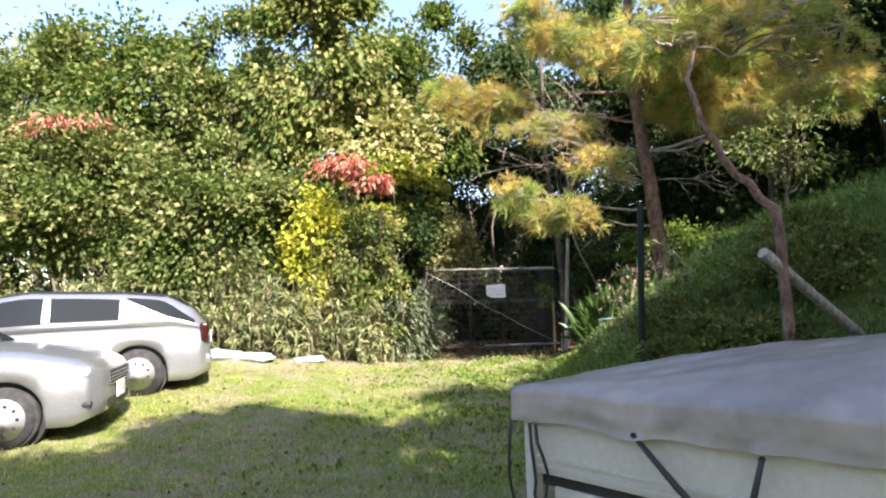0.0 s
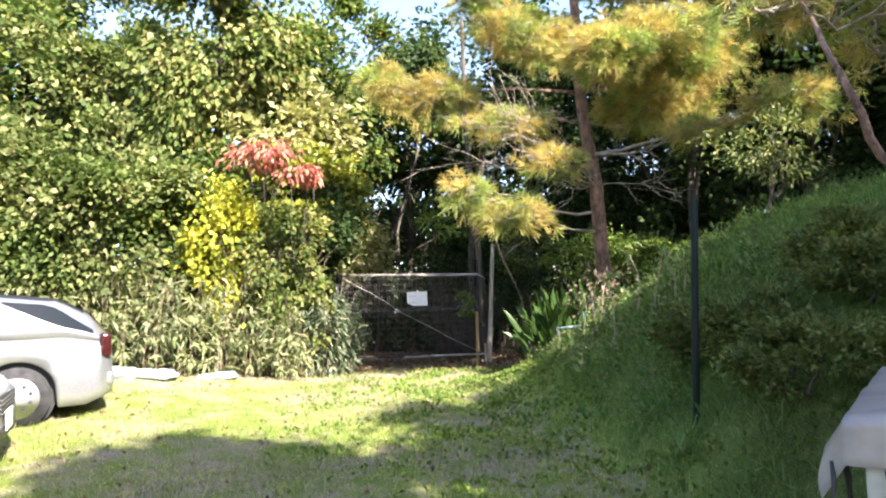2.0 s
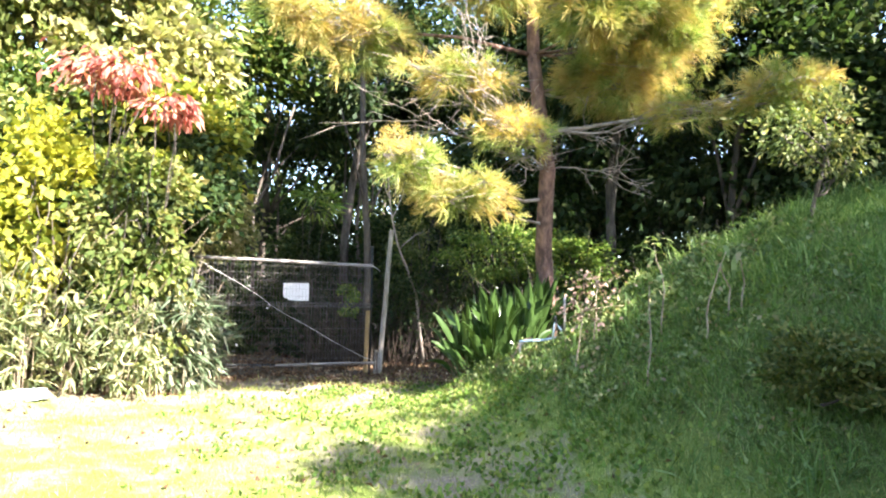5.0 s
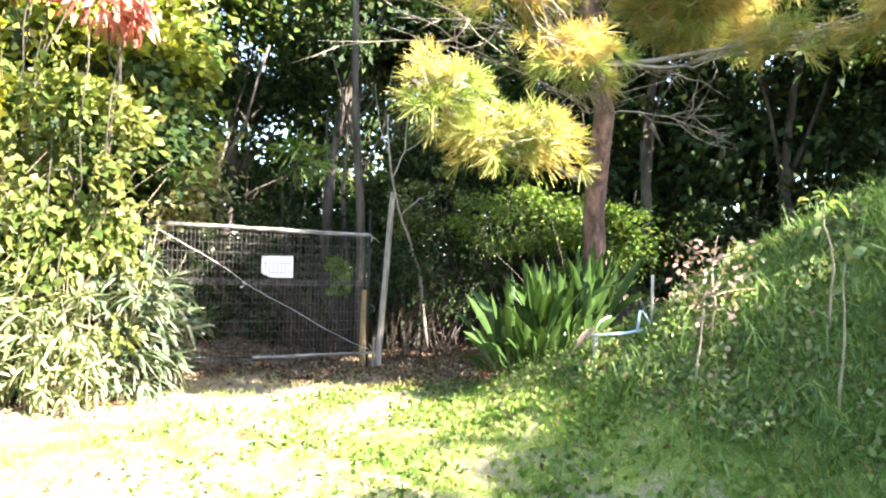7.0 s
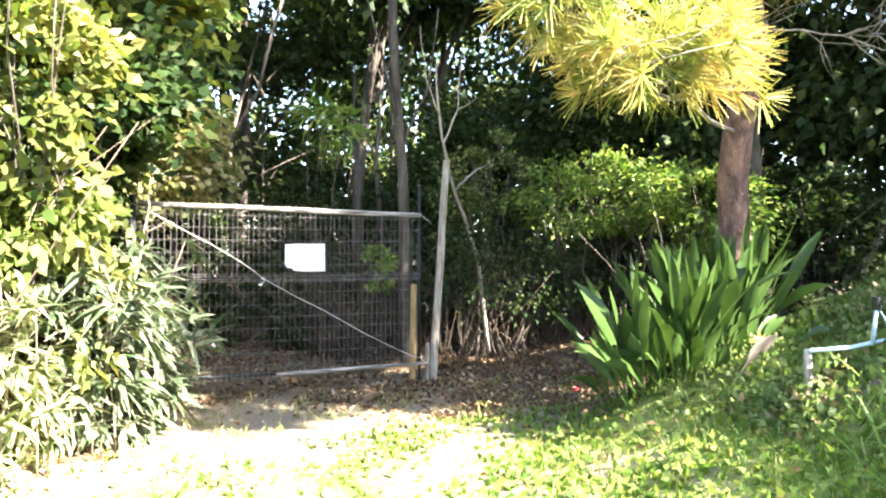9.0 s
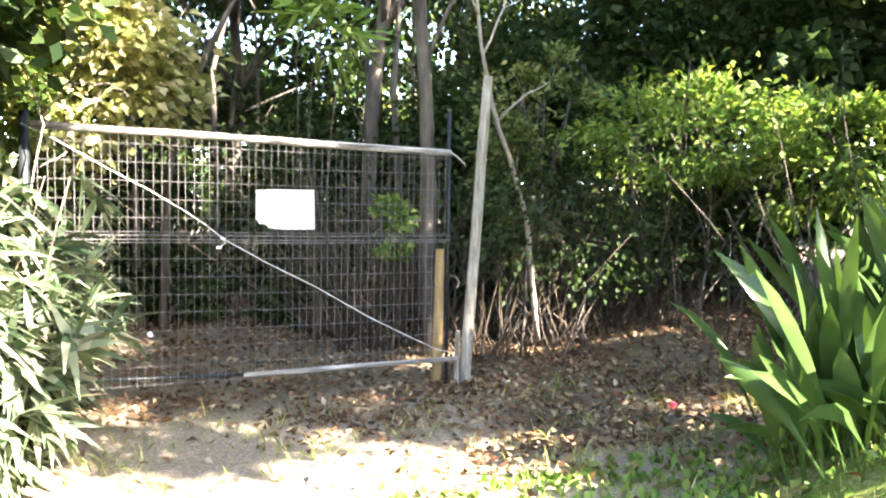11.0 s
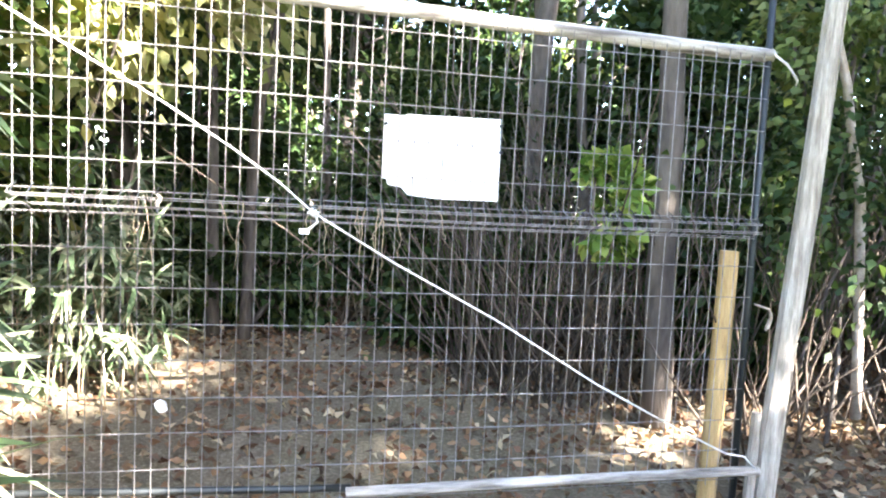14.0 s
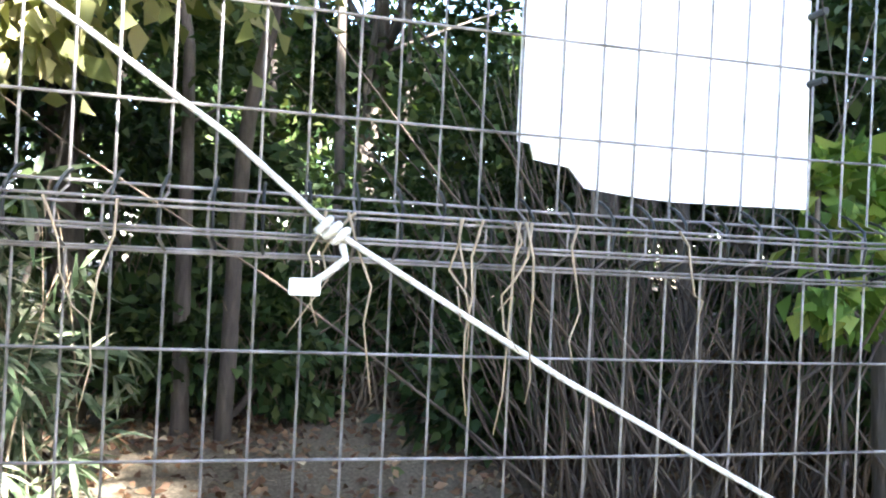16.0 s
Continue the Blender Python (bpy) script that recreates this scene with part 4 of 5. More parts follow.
bamboo_clump("dwarf_bamboo", -3.6, -2.5, 12.1, 12.9, 1.15, 50, B, 8, 0.2, M_BAMBOO_LIT)
bamboo_clump("dwarf_bamboo", -2.8, -1.95, 16.0, 16.9, 1.3, 44, "pale sunlit dwarf bamboo behind the gate", 8, 0.17)
bamboo_clump("dwarf_bamboo", -2.5, -2.05, 13.2, 13.75, 0.95, 20, B, 8, 0.26)
# Thicket-foot clumps and the one at y 12.1 take the sunlit leaf colour.
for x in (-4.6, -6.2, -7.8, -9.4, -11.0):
    bamboo_clump("dwarf_bamboo", x - 0.9, x + 0.9, 11.7, 12.6, 1.5, 60, "dwarf bamboo along the foot of the thicket, coloured as if sunlit", 6, 0.22, M_BAMBOO_LIT)
leafy("palm_bamboo", (-0.2, 15.9), (-0.25, 15.7, 2.9), (0.5, 0.4, 0.25), M_LEAF_FERN, 130, 0.24, "hanging bamboo spray over the gate", "bamboo", 0.008, 8, 0.12, 0.6, limbs=4)


def stalk_thicket(x0, x1, y0, y1, n, h0, h1, label, mat=None):
    runs = []
    cx, cy = (x0 + x1) / 2, (y0 + y1) / 2
    b = Vector((cx, cy, float(ground_z(cx, cy))))
    for i in range(n):
        x, y = RNG.uniform(x0, x1), RNG.uniform(y0, y1)
        a = np.array((x, y, float(ground_z(x, y)) - 0.02)) - np.array(b)
        h = RNG.uniform(h0, h1)
        runs.append((wander(a, a + np.array((RNG.normal(0, 0.45) * h, RNG.normal(0, 0.25) * h, h)), 5, 0.03), list(np.linspace(RNG.uniform(0.004, 0.01), 0.002, 5))))
    e = tubes("dry_stalks", runs, mat or M_STALK, None, label, 4)
    e.location = b
    return tagged(e, "", "dry stalks", "", "stuff")


# These two thickets carry their shade in the stalk colour.
stalk_thicket(0.95, 4.6, 15.1, 16.6, 420, 0.5, 1.7, "tangle of dry brown stalks under the shrubs", M_STALK_SHADE)
stalk_thicket(-0.1, 1.2, 15.9, 17.6, 260, 0.7, 2.1, "upright dry brown canes behind the gate", M_STALK_SHADE)
stalk_thicket(-2.6, 0.5, 18.0, 19.5, 310, 0.4, 1.5, "dry brown stalks in the undergrowth behind the gate")
stalk_thicket(-7.5, -3.2, 12.2, 13.2, 260, 0.6, 2.2, "dry brown stalks among the bushes of the thicket")
stalk_thicket(2.8, 8.5, 12.8, 15.5, 160, 0.8, 2.6, "thin dark stems at the edge of the wood", M_BARK)


def bare_tree(name, runs, mat, label, category="tree"):
    b = Vector(runs[0][0][0])
    e = thing(name, b, label, category)
    for i, (path, r0, r1) in enumerate(runs):
        pts = []
        for a, c in zip(path, path[1:]):
            pts += wander(a, c, 4, 0.012)[:-1]
        pts.append(Vector(path[-1]))
        tubes("trunk" if i == 0 else "branch", [([p - b for p in pts], list(np.linspace(r0, r1, len(pts))))], mat, e, "", 8)
    return e


bare_tree("tree", [([(0.84, 15.6, 0.05), (0.8, 15.6, 1.2), (0.74, 15.55, 2.4), (0.55, 15.4, 4.2), (0.5, 15.4, 7.5)], 0.085, 0.04), ([(0.66, 15.5, 3.0), (0.4, 15.3, 3.7), (0.1, 15.2, 4.6)], 0.025, 0.008), ([(0.7, 15.5, 2.7), (1.0, 15.4, 3.4), (1.1, 15.3, 4.4)], 0.022, 0.006)], M_BARK, "straight grey-barked tree trunk behind the gate")
bare_tree("branching_stem", [([(1.75, 15.2, 0.2), (1.55, 15.1, 1.36), (1.18, 14.95, 2.1), (0.98, 14.9, 2.75), (0.9, 14.9, 3.6)], 0.028, 0.012), ([(1.16, 14.95, 2.15), (1.35, 14.9, 2.35), (1.6, 14.9, 2.5)], 0.014, 0.006), ([(1.0, 14.9, 2.7), (1.18, 14.9, 3.1), (1.24, 14.9, 3.8)], 0.012, 0.005), ([(0.95, 14.9, 3.0), (0.78, 14.9, 3.4), (0.7, 14.9, 4.0)], 0.01, 0.004), ([(1.18, 14.9, 3.1), (1.42, 14.9, 3.25)], 0.006, 0.003)], M_TWIG, "pale forked dead stem beside the tall post", "stem")
bare_tree("dead_branch", [([(-2.42, 14.2, 0.2), (-2.2, 14.25, 1.1), (-2.1, 14.3, 1.85), (-2.2, 14.3, 2.3), (-2.5, 14.3, 2.75)], 0.006, 0.003), ([(-2.1, 14.3, 1.9), (-1.95, 14.3, 2.1), (-1.75, 14.3, 2.12), (-1.65, 14.3, 2.05)], 0.006, 0.002), ([(-2.15, 14.3, 2.1), (-1.95, 14.3, 2.4), (-1.8, 14.3, 2.75)], 0.006, 0.002), ([(-2.12, 14.28, 1.6), (-1.98, 14.3, 1.7)], 0.004, 0.002)], M_TWIG, "thin dead branch hanging beside the gate post", "branch")
bare_tree("tree", [([(-1.5, 17.6, 0.05), (-1.45, 17.5, 1.6), (-1.3, 17.3, 2.45), (-1.05, 17.2, 3.0), (-0.75, 17.1, 3.6), (-0.4, 17.1, 5.0)], 0.05, 0.02), ([(-1.3, 17.3, 2.45), (-1.45, 17.35, 2.9), (-1.75, 17.5, 3.5)], 0.045, 0.015)], M_BARK, "dark forked tree behind the gate")
for k in range(15):
    x, y = RNG.uniform(-3.2, 3.4), RNG.uniform(16.8, 22.0)
    h = RNG.uniform(3.5, 6.5)
    top = (x + RNG.normal(0, 0.5), y + RNG.normal(0, 0.4), h)
    runs = [([(x, y, 0.02), (x + RNG.normal(0, 0.12), y, h * 0.5), top], RNG.uniform(0.025, 0.06), 0.012)]
    for j in range(5):
        f = RNG.uniform(0.35, 0.95)
        st = (x + (top[0] - x) * f, y + (top[1] - y) * f, h * f)
        runs.append(([st, (st[0] + RNG.normal(0, 0.6), st[1] + RNG.normal(0, 0.4), st[2] + RNG.uniform(0.2, 1.1))], 0.014, 0.004))
    bare_tree("young_tree", runs, M_BARK, "thin dark young tree in the wood", "tree")
for x, y, s in ((1.5, 8.0, 0.75), (1.72, 8.0, 0.5), (1.82, 7.95, 0.4), (1.1, 8.22, 0.85), (1.06, 9.2, 0.6), (1.35, 9.35, 0.56), (1.55, 8.6, 0.8)):
    z = float(ground_z(x, y))
    tip = (x + RNG.normal(0, 0.08), y + RNG.normal(0, 0.08), z + s)
    runs = [([(x, y, z - 0.02), (x + 0.03, y, z + s * 0.5), tip], 0.009, 0.004)]
    if s in (0.6, 0.56):
        for k in range(5):
            runs.append(([tip, (tip[0] + RNG.normal(0, 0.2), tip[1] + RNG.normal(0, 0.15), tip[2] + RNG.uniform(0.05, 0.25))], 0.004, 0.002))
    w = bare_tree("dry_weed", runs, M_DRYSTEM, "tall dry pale weed stalk on the mound", "weed")
    if s >= 0.75:
        P = np.array(tip) - np.array(w.location) + RNG.normal(size=(14, 3)) * np.array([0.06, 0.06, 0.05])
        spray = quads("leaf_spray", ribbons(P, RNG.normal(size=(14, 3)) + np.array([0, 0, 0.2]), 0.15, 0.045, 1.6, 4, 0.3), M_LEAF_BANK, w, "pale drooping leaves")
        tagged(spray, "", "", "", "stuff")
    if s in (0.6, 0.56):
        P = np.array(tip) + RNG.normal(size=(80, 3)) * np.array([0.17, 0.13, 0.09]) + np.array([0, 0, 0.02])
        head = quads("seed_head", leaf_quads(P - np.array(w.location), RNG.normal(size=(80, 3)), 0.06, 0.035), M_SEED, w, "pinkish brown dry seed heads")
        tagged(head, "", "", "", "stuff")


# ---------------------------------------------------------------- water pipe on the bank
def water_pipe():
    e = thing("water_pipe", (1.05, 10.26, float(ground_z(1.05, 10.26))), "blue-grey water pipe tied to short stakes on the bank", "pipe")
    b = Vector(e.location)
    gz = lambda x, y: float(ground_z(x, y)) - 0.05
    tubes("stake", [([Vector((1.05, 10.26, gz(1.05, 10.26))) - b, Vector((1.04, 10.26, 0.94)) - b], 0.022)], M_TIMBER_GREY, e)
    tubes("stake", [([Vector((1.52, 10.14, gz(1.52, 10.14))) - b, Vector((1.5, 10.12, 1.43)) - b], 0.014)], M_TIMBER_GREY, e)
    tubes("pipe", [([Vector(p) - b for p in ((1.02, 10.24, 0.935), (1.25, 10.17, 0.95), (1.5, 10.09, 1.0), (1.45, 10.1, 1.06), (1.38, 10.12, 1.16), (1.36, 10.13, 0.97))], 0.012)], M_PVC, e, "", 8)
    part("tap", box_bm(0.035, 0.035, 0.07, Vector((1.38, 10.12, 1.18)) - b, 0.008), M_STEEL_DARK, e)


water_pipe()


# ---------------------------------------------------------------- cars
def lofted(rings, close=True):
    V, F, n = [], [], len(rings[0])
    for r in rings:
        V += r
    for i in range(len(rings) - 1):
        for k in range(n if close else n - 1):
            a, b = i * n + k, i * n + (k + 1) % n
            F.append((a, b, b + n, a + n))
    if close:
        F += [tuple(reversed(range(n))), tuple(range((len(rings) - 1) * n, len(rings) * n))]
    return V, F


def car(name, at, rz, label, top, width, base, roof, axles, wheel_r, windows, front_glass, rear_glass, dark_roof=None):
    """A car along +x. top, width: body's upper edge and half width by x; base, roof: the cabin's half width and height by x."""
    e = thing(name, at, label, "car", "parked cars", rz)
    x0, x1 = top[0][0], top[-1][0]
    fx = lambda tab, x: float(np.interp(x, [p[0] for p in tab], [p[1] for p in tab]))
    rings = []
    for x in np.linspace(x0, x1, 150):
        hw, zt, zb = fx(width, x), fx(top, x), 0.2 + 0.1 * max(0, abs(x) - (x1 - 0.25)) / 0.25
        za = zb
        for ax in axles:
            d = (wheel_r + 0.055) ** 2 - (x - ax) ** 2
            if d > 0:
                za = max(za, wheel_r + math.sqrt(d))
        mid = max(za + 0.015, 0.46 * zt + 0.12)
        half = [(hw * 0.72, zb + 0.05), (hw * 0.74, za), (hw * 0.985, za), (hw * 1.0, max(za + 0.01, zb + 0.12)), (hw * 1.012, mid), (hw * 0.985, max(mid + 0.01, zt - 0.13)), (hw * 0.93, zt - 0.035), (hw * 0.75, zt), (hw * 0.35, zt + 0.02)]
        rings.append([Vector((x, -y, z)) for y, z in half] + [Vector((x, y, z)) for y, z in reversed(half)])
    V, F = lofted(rings)
    body = mesh_ob("body", V, F, M_SILVER, e, "", True)
    # cabin
    cx = np.linspace(roof[0][0], roof[-1][0], 60)
    rings = []
    def side(x, f):
        zt, zr, wb = fx(top, x) - 0.03, fx(roof, x), fx(base, x)
        wr = wb * 0.74
        return wb + (wr - wb) * f, zt + (zr - 0.05 - zt) * f
    for x in cx:
        half = [side(x, 0), side(x, 0.35), side(x, 0.7), side(x, 1.0), (side(x, 1.0)[0] * 0.86, fx(roof, x) - 0.008), (side(x, 1.0)[0] * 0.45, fx(roof, x) + 0.012)]
        rings.append([Vector((x, -y, z)) for y, z in half] + [Vector((x, y, z)) for y, z in reversed(half)])
    V, F = lofted(rings)
    mesh_ob("cabin", V, F, M_SILVER, e, "", True)
    for a, b, lo, hi, fa, fb, *cut in windows:
        for s in (-1, 1):
            cols = []
            for t in np.linspace(0, 1, 10):
                x = a + (b - a) * t
                f1 = lo + (hi - lo) * float(np.interp(t, [0, 0.5, 1], [fa, 1, fb]))
                f0 = lo + (f1 - lo) * float(np.interp(t, [0, 0.35, 1], [0, 0, 0.95])) if cut else lo
                cols.append([Vector((x, s * (side(x, f)[0] + 0.006), side(x, f)[1] + 0.002)) for f in np.linspace(f0, f1, 4)])
            V = [p for c in cols for p in c]
            F = [(i * 4 + k, i * 4 + k + 1, i * 4 + k + 5, i * 4 + k + 4) for i in range(9) for k in range(3)]
            w = mesh_ob("side_window", V, F, M_GLASS, e, "", True)
    for gname, (a, b), tilt in (("windscreen", front_glass, 1), ("rear_window", rear_glass, -1)):
        cols = []
        for x in np.linspace(a, b, 8):
            w0 = side(x, 1.0)[0] * 0.84
            cols.append([Vector((x + tilt * 0.006, y, fx(roof, x) + 0.012 * (1 - abs(y) / w0) + 0.006)) for y in np.linspace(-w0, w0, 9)])
        V = [p for c in cols for p in c]
        F = [(i * 9 + k, i * 9 + k + 1, i * 9 + k + 10, i * 9 + k + 9) for i in range(7) for k in range(8)]
        mesh_ob(gname, V, F, M_GLASS, e, "", True)
    if dark_roof:
        cols = []
        for x in np.linspace(*dark_roof, 24):
            w0 = side(x, 1.0)[0]
            cols.append([Vector((x, y, z)) for y, z in ((-w0 * 1.01, side(x, 0.97)[1]), (-w0 * 0.86, fx(roof, x) - 0.003), (-w0 * 0.45, fx(roof, x) + 0.017), (w0 * 0.45, fx(roof, x) + 0.017), (w0 * 0.86, fx(roof, x) - 0.003), (w0 * 1.01, side(x, 0.97)[1]))])
        mesh_ob("roof_panel", [p for c in cols for p in c], [(i * 6 + k, i * 6 + k + 1, i * 6 + k + 7, i * 6 + k + 6) for i in range(23) for k in range(5)], M_BLACK, e, "dark roof", True)
    for ax in axles:
        for s in (-1, 1):
            y = s * (fx(width, ax) - 0.1)
            bm = cyl_bm(wheel_r, 0.19, pose(ax, y, wheel_r, 90), 36)
            bmesh.ops.bevel(bm, geom=[g for g in bm.edges if abs(g.verts[0].co.y - g.verts[1].co.y) < 1e-4], offset=0.03, segments=3, affect="EDGES")
            wh = part("wheel", bm, M_RUBBER, e, "black tyre", True)
            bm = cyl_bm(wheel_r * 0.66, 0.03, pose(ax, y + s * 0.088, wheel_r, 90 * s), 30, wheel_r * 0.5)
            part("rim", bm, M_RIM, wh, "pale wheel cover", True)
            for k in range(9):
                a = 2 * math.pi * k / 9
                part("slot", cyl_bm(0.019, 0.012, pose(ax + 0.42 * wheel_r * math.cos(a), y + s * 0.1, wheel_r + 0.42 * wheel_r * math.sin(a), 90), 10), M_BLACK, wh)
            part("arch_liner", cyl_bm(wheel_r + 0.05, 0.12, pose(ax, s * (fx(width, ax) - 0.2), wheel_r, 90), 28), M_BLACK, e)
    part("underbody", box_bm(x1 - x0 - 0.6, fx(width, 0) * 1.4, 0.12, ((x0 + x1) / 2, 0, 0.26)), M_BLACK, e)
    return e, side, fx


sedan, sd, _ = car("car", (-6.69, 6.42, 0.01), 20.0, "silver sedan with a chrome grille parked on the lawn",
    [(-2.25, 0.8), (-2.15, 0.93), (-1.7, 1.0), (0.0, 0.97), (1.0, 1.0), (1.5, 0.95), (1.95, 0.86), (2.12, 0.79), (2.22, 0.7)],
    [(-2.25, 0.6), (-2.1, 0.78), (-1.6, 0.85), (1.5, 0.85), (1.9, 0.82), (2.1, 0.75), (2.22, 0.62)],
    [(-1.9, 0.74), (-1.4, 0.8), (0.6, 0.81), (1.1, 0.78)],
    [(-1.9, 0.98), (-1.35, 1.32), (-0.8, 1.44), (0.0, 1.46), (0.35, 1.4), (1.1, 0.97)],
    (-1.28, 1.37), 0.31, [(-0.25, 0.75, 0.12, 0.85, 1, 0.2), (-1.3, -0.33, 0.12, 0.85, 0.5, 1)], (0.42, 1.02), (-1.8, -1.45))
part("grille", box_bm(0.06, 0.8, 0.17, (2.21, 0, 0.61), 0.02), M_BLACK, sedan, "dark chrome-barred grille")
for z in (0.555, 0.59, 0.625, 0.66):
    part("grille_bar", box_bm(0.02, 0.82, 0.012, (2.238, 0, z), 0.003), M_CHROME, sedan)
part("lower_grille", box_bm(0.06, 0.95, 0.09, (2.2, 0, 0.37), 0.015), M_BLACK, sedan)
part("number_plate", box_bm(0.012, 0.33, 0.165, (2.25, 0, 0.47), 0.003), M_SIGN, sedan, "white number plate")
for s in (-1, 1):
    part("headlight", box_bm(0.3, 0.2, 0.1, (1.97, s * 0.67, 0.72), 0.045), M_LAMP_CLEAR, sedan, "clear headlight", True)
    part("fog_recess", box_bm(0.3, 0.16, 0.07, (1.99, s * 0.69, 0.4), 0.03), M_BLACK, sedan)
    part("door_mirror", box_bm(0.12, 0.18, 0.12, (0.72, s * 0.92, 1.0), 0.035), M_SILVER, sedan, "", True)

wagon, sd2, _ = car("car", (-6.82, 8.74, 0.13), 207.0, "silver station wagon with dark windows parked on the lawn",
    [(-2.28, 0.78), (-2.2, 0.92), (-1.8, 0.98), (0.0, 0.96), (1.1, 0.95), (1.6, 0.88), (2.1, 0.74), (2.25, 0.6)],
    [(-2.28, 0.7), (-2.15, 0.8), (-1.7, 0.85), (1.5, 0.85), (2.0, 0.76), (2.25, 0.5)],
    [(-2.2, 0.76), (-1.6, 0.8), (0.7, 0.81), (1.2, 0.78)],
    [(-2.24, 0.97), (-2.05, 1.2), (-1.75, 1.36), (-1.2, 1.42), (0.0, 1.46), (0.4, 1.4), (1.2, 0.97)],
    (-1.35, 1.35), 0.325, [(-0.2, 0.85, 0.2, 0.93, 1, 0.2), (-1.12, -0.29, 0.24, 0.93, 0.95, 1), (-2.08, -1.2, 0.3, 0.95, 0.3, 1, True)], (0.48, 1.1), (-2.22, -1.75), (-2.1, 0.45))
for s in (-1, 1):
    part("rear_light", box_bm(0.12, 0.12, 0.26, (-2.2, s * 0.73, 0.84), 0.035), M_LAMP_RED, wagon, "dark red rear light", True)
part("rear_bumper", box_bm(0.12, 1.5, 0.16, (-2.24, 0, 0.46), 0.05), M_SILVER, wagon, "", True)
part("number_plate", box_bm(0.012, 0.33, 0.165, (-2.3, 0, 0.75), 0.003), M_SIGN, wagon)


# ---------------------------------------------------------------- covered truck bed
def truck():
    e = thing("truck", (-0.03, 2.86, 0.02), "small white flatbed truck with an old dented side gate", "truck", "", -42.0)
    L, Wd = 2.15, 1.4
    part("side_gate", box_bm(L, 0.03, 0.27, (L / 2, 0.015, 0.81), 0.006), M_TRUCK, e, "chalky white side gate with pressed ridges")
    for z in (0.702, 0.74):
        part("ridge", box_bm(L - 0.06, 0.014, 0.014, (L / 2, -0.004, z), 0.004), M_TRUCK, e)
    part("side_gate", box_bm(L, 0.03, 0.27, (L / 2, Wd - 0.015, 0.81), 0.006), M_TRUCK, e)
    part("tail_gate", box_bm(0.03, Wd - 0.07, 0.27, (0.015, Wd / 2, 0.81), 0.006), M_TRUCK, e)
    part("bed_floor", box_bm(L - 0.07, Wd - 0.07, 0.04, (L / 2, Wd / 2, 0.64), 0.004), M_BLACK, e)
    part("sill_rail", box_bm(L - 0.1, 0.05, 0.05, (L / 2 + 0.05, 0.05, 0.6), 0.01), M_TRUCK, e, "rusted white sill rail")
    part("corner_post", box_bm(0.05, 0.05, 0.42, (0.02, 0.0, 0.72), 0.01), M_TRUCK, e)
    for y in (0.35, 1.05):
        part("chassis_rail", box_bm(3.2, 0.07, 0.1, (1.75, y, 0.47), 0.008), M_BLACK, e)
    part("rear_light", box_bm(0.04, 0.24, 0.1, (-0.0, 0.2, 0.46), 0.01), M_LAMP_RED, e)
    part("mudguard", box_bm(0.55, 0.26, 0.03, (0.78, 0.16, 0.53), 0.01), M_BLACK, e)
    part("stay", box_bm(0.03, 0.03, 0.36, (0.3, 0.06, 0.42), 0.006), M_TRUCK, e)
    for x, y in ((0.75, 0.16), (0.75, 1.24), (2.75, 0.16), (2.75, 1.24)):
        bm = cyl_bm(0.26, 0.15, pose(x, y, 0.24, 90), 28)
        bmesh.ops.bevel(bm, geom=[g for g in bm.edges if abs(g.verts[0].co.y - g.verts[1].co.y) < 1e-4], offset=0.025, segments=2, affect="EDGES")
        w = part("wheel", bm, M_RUBBER, e, "black tyre", True)
        part("rim", cyl_bm(0.16, 0.16, pose(x, y, 0.24, 90), 20), M_RIM, w)
    V, F = lofted([[Vector((x, y, z)) for y, z in ((0.02, 0.35), (0.0, 0.95), (0.1, zt), (1.3, zt), (1.4, 0.95), (1.38, 0.35))] for x, zt in ((2.22, 1.7), (2.3, 1.76), (2.9, 1.78), (3.2, 1.5), (3.42, 1.05))])
    mesh_ob("cab", V, F, M_TRUCK, e)
    for s in (0.0, 1.4):
        mesh_ob("cab_window", [(2.45, s + (-0.004 if s == 0 else 0.004), 1.0), (3.12, s + (-0.004 if s == 0 else 0.004), 1.0), (2.95, s + (0.065 if s == 0 else -0.065), 1.5), (2.45, s + (0.06 if s == 0 else -0.06), 1.5)], [(0, 1, 2, 3)], M_GLASS, e)
    return e


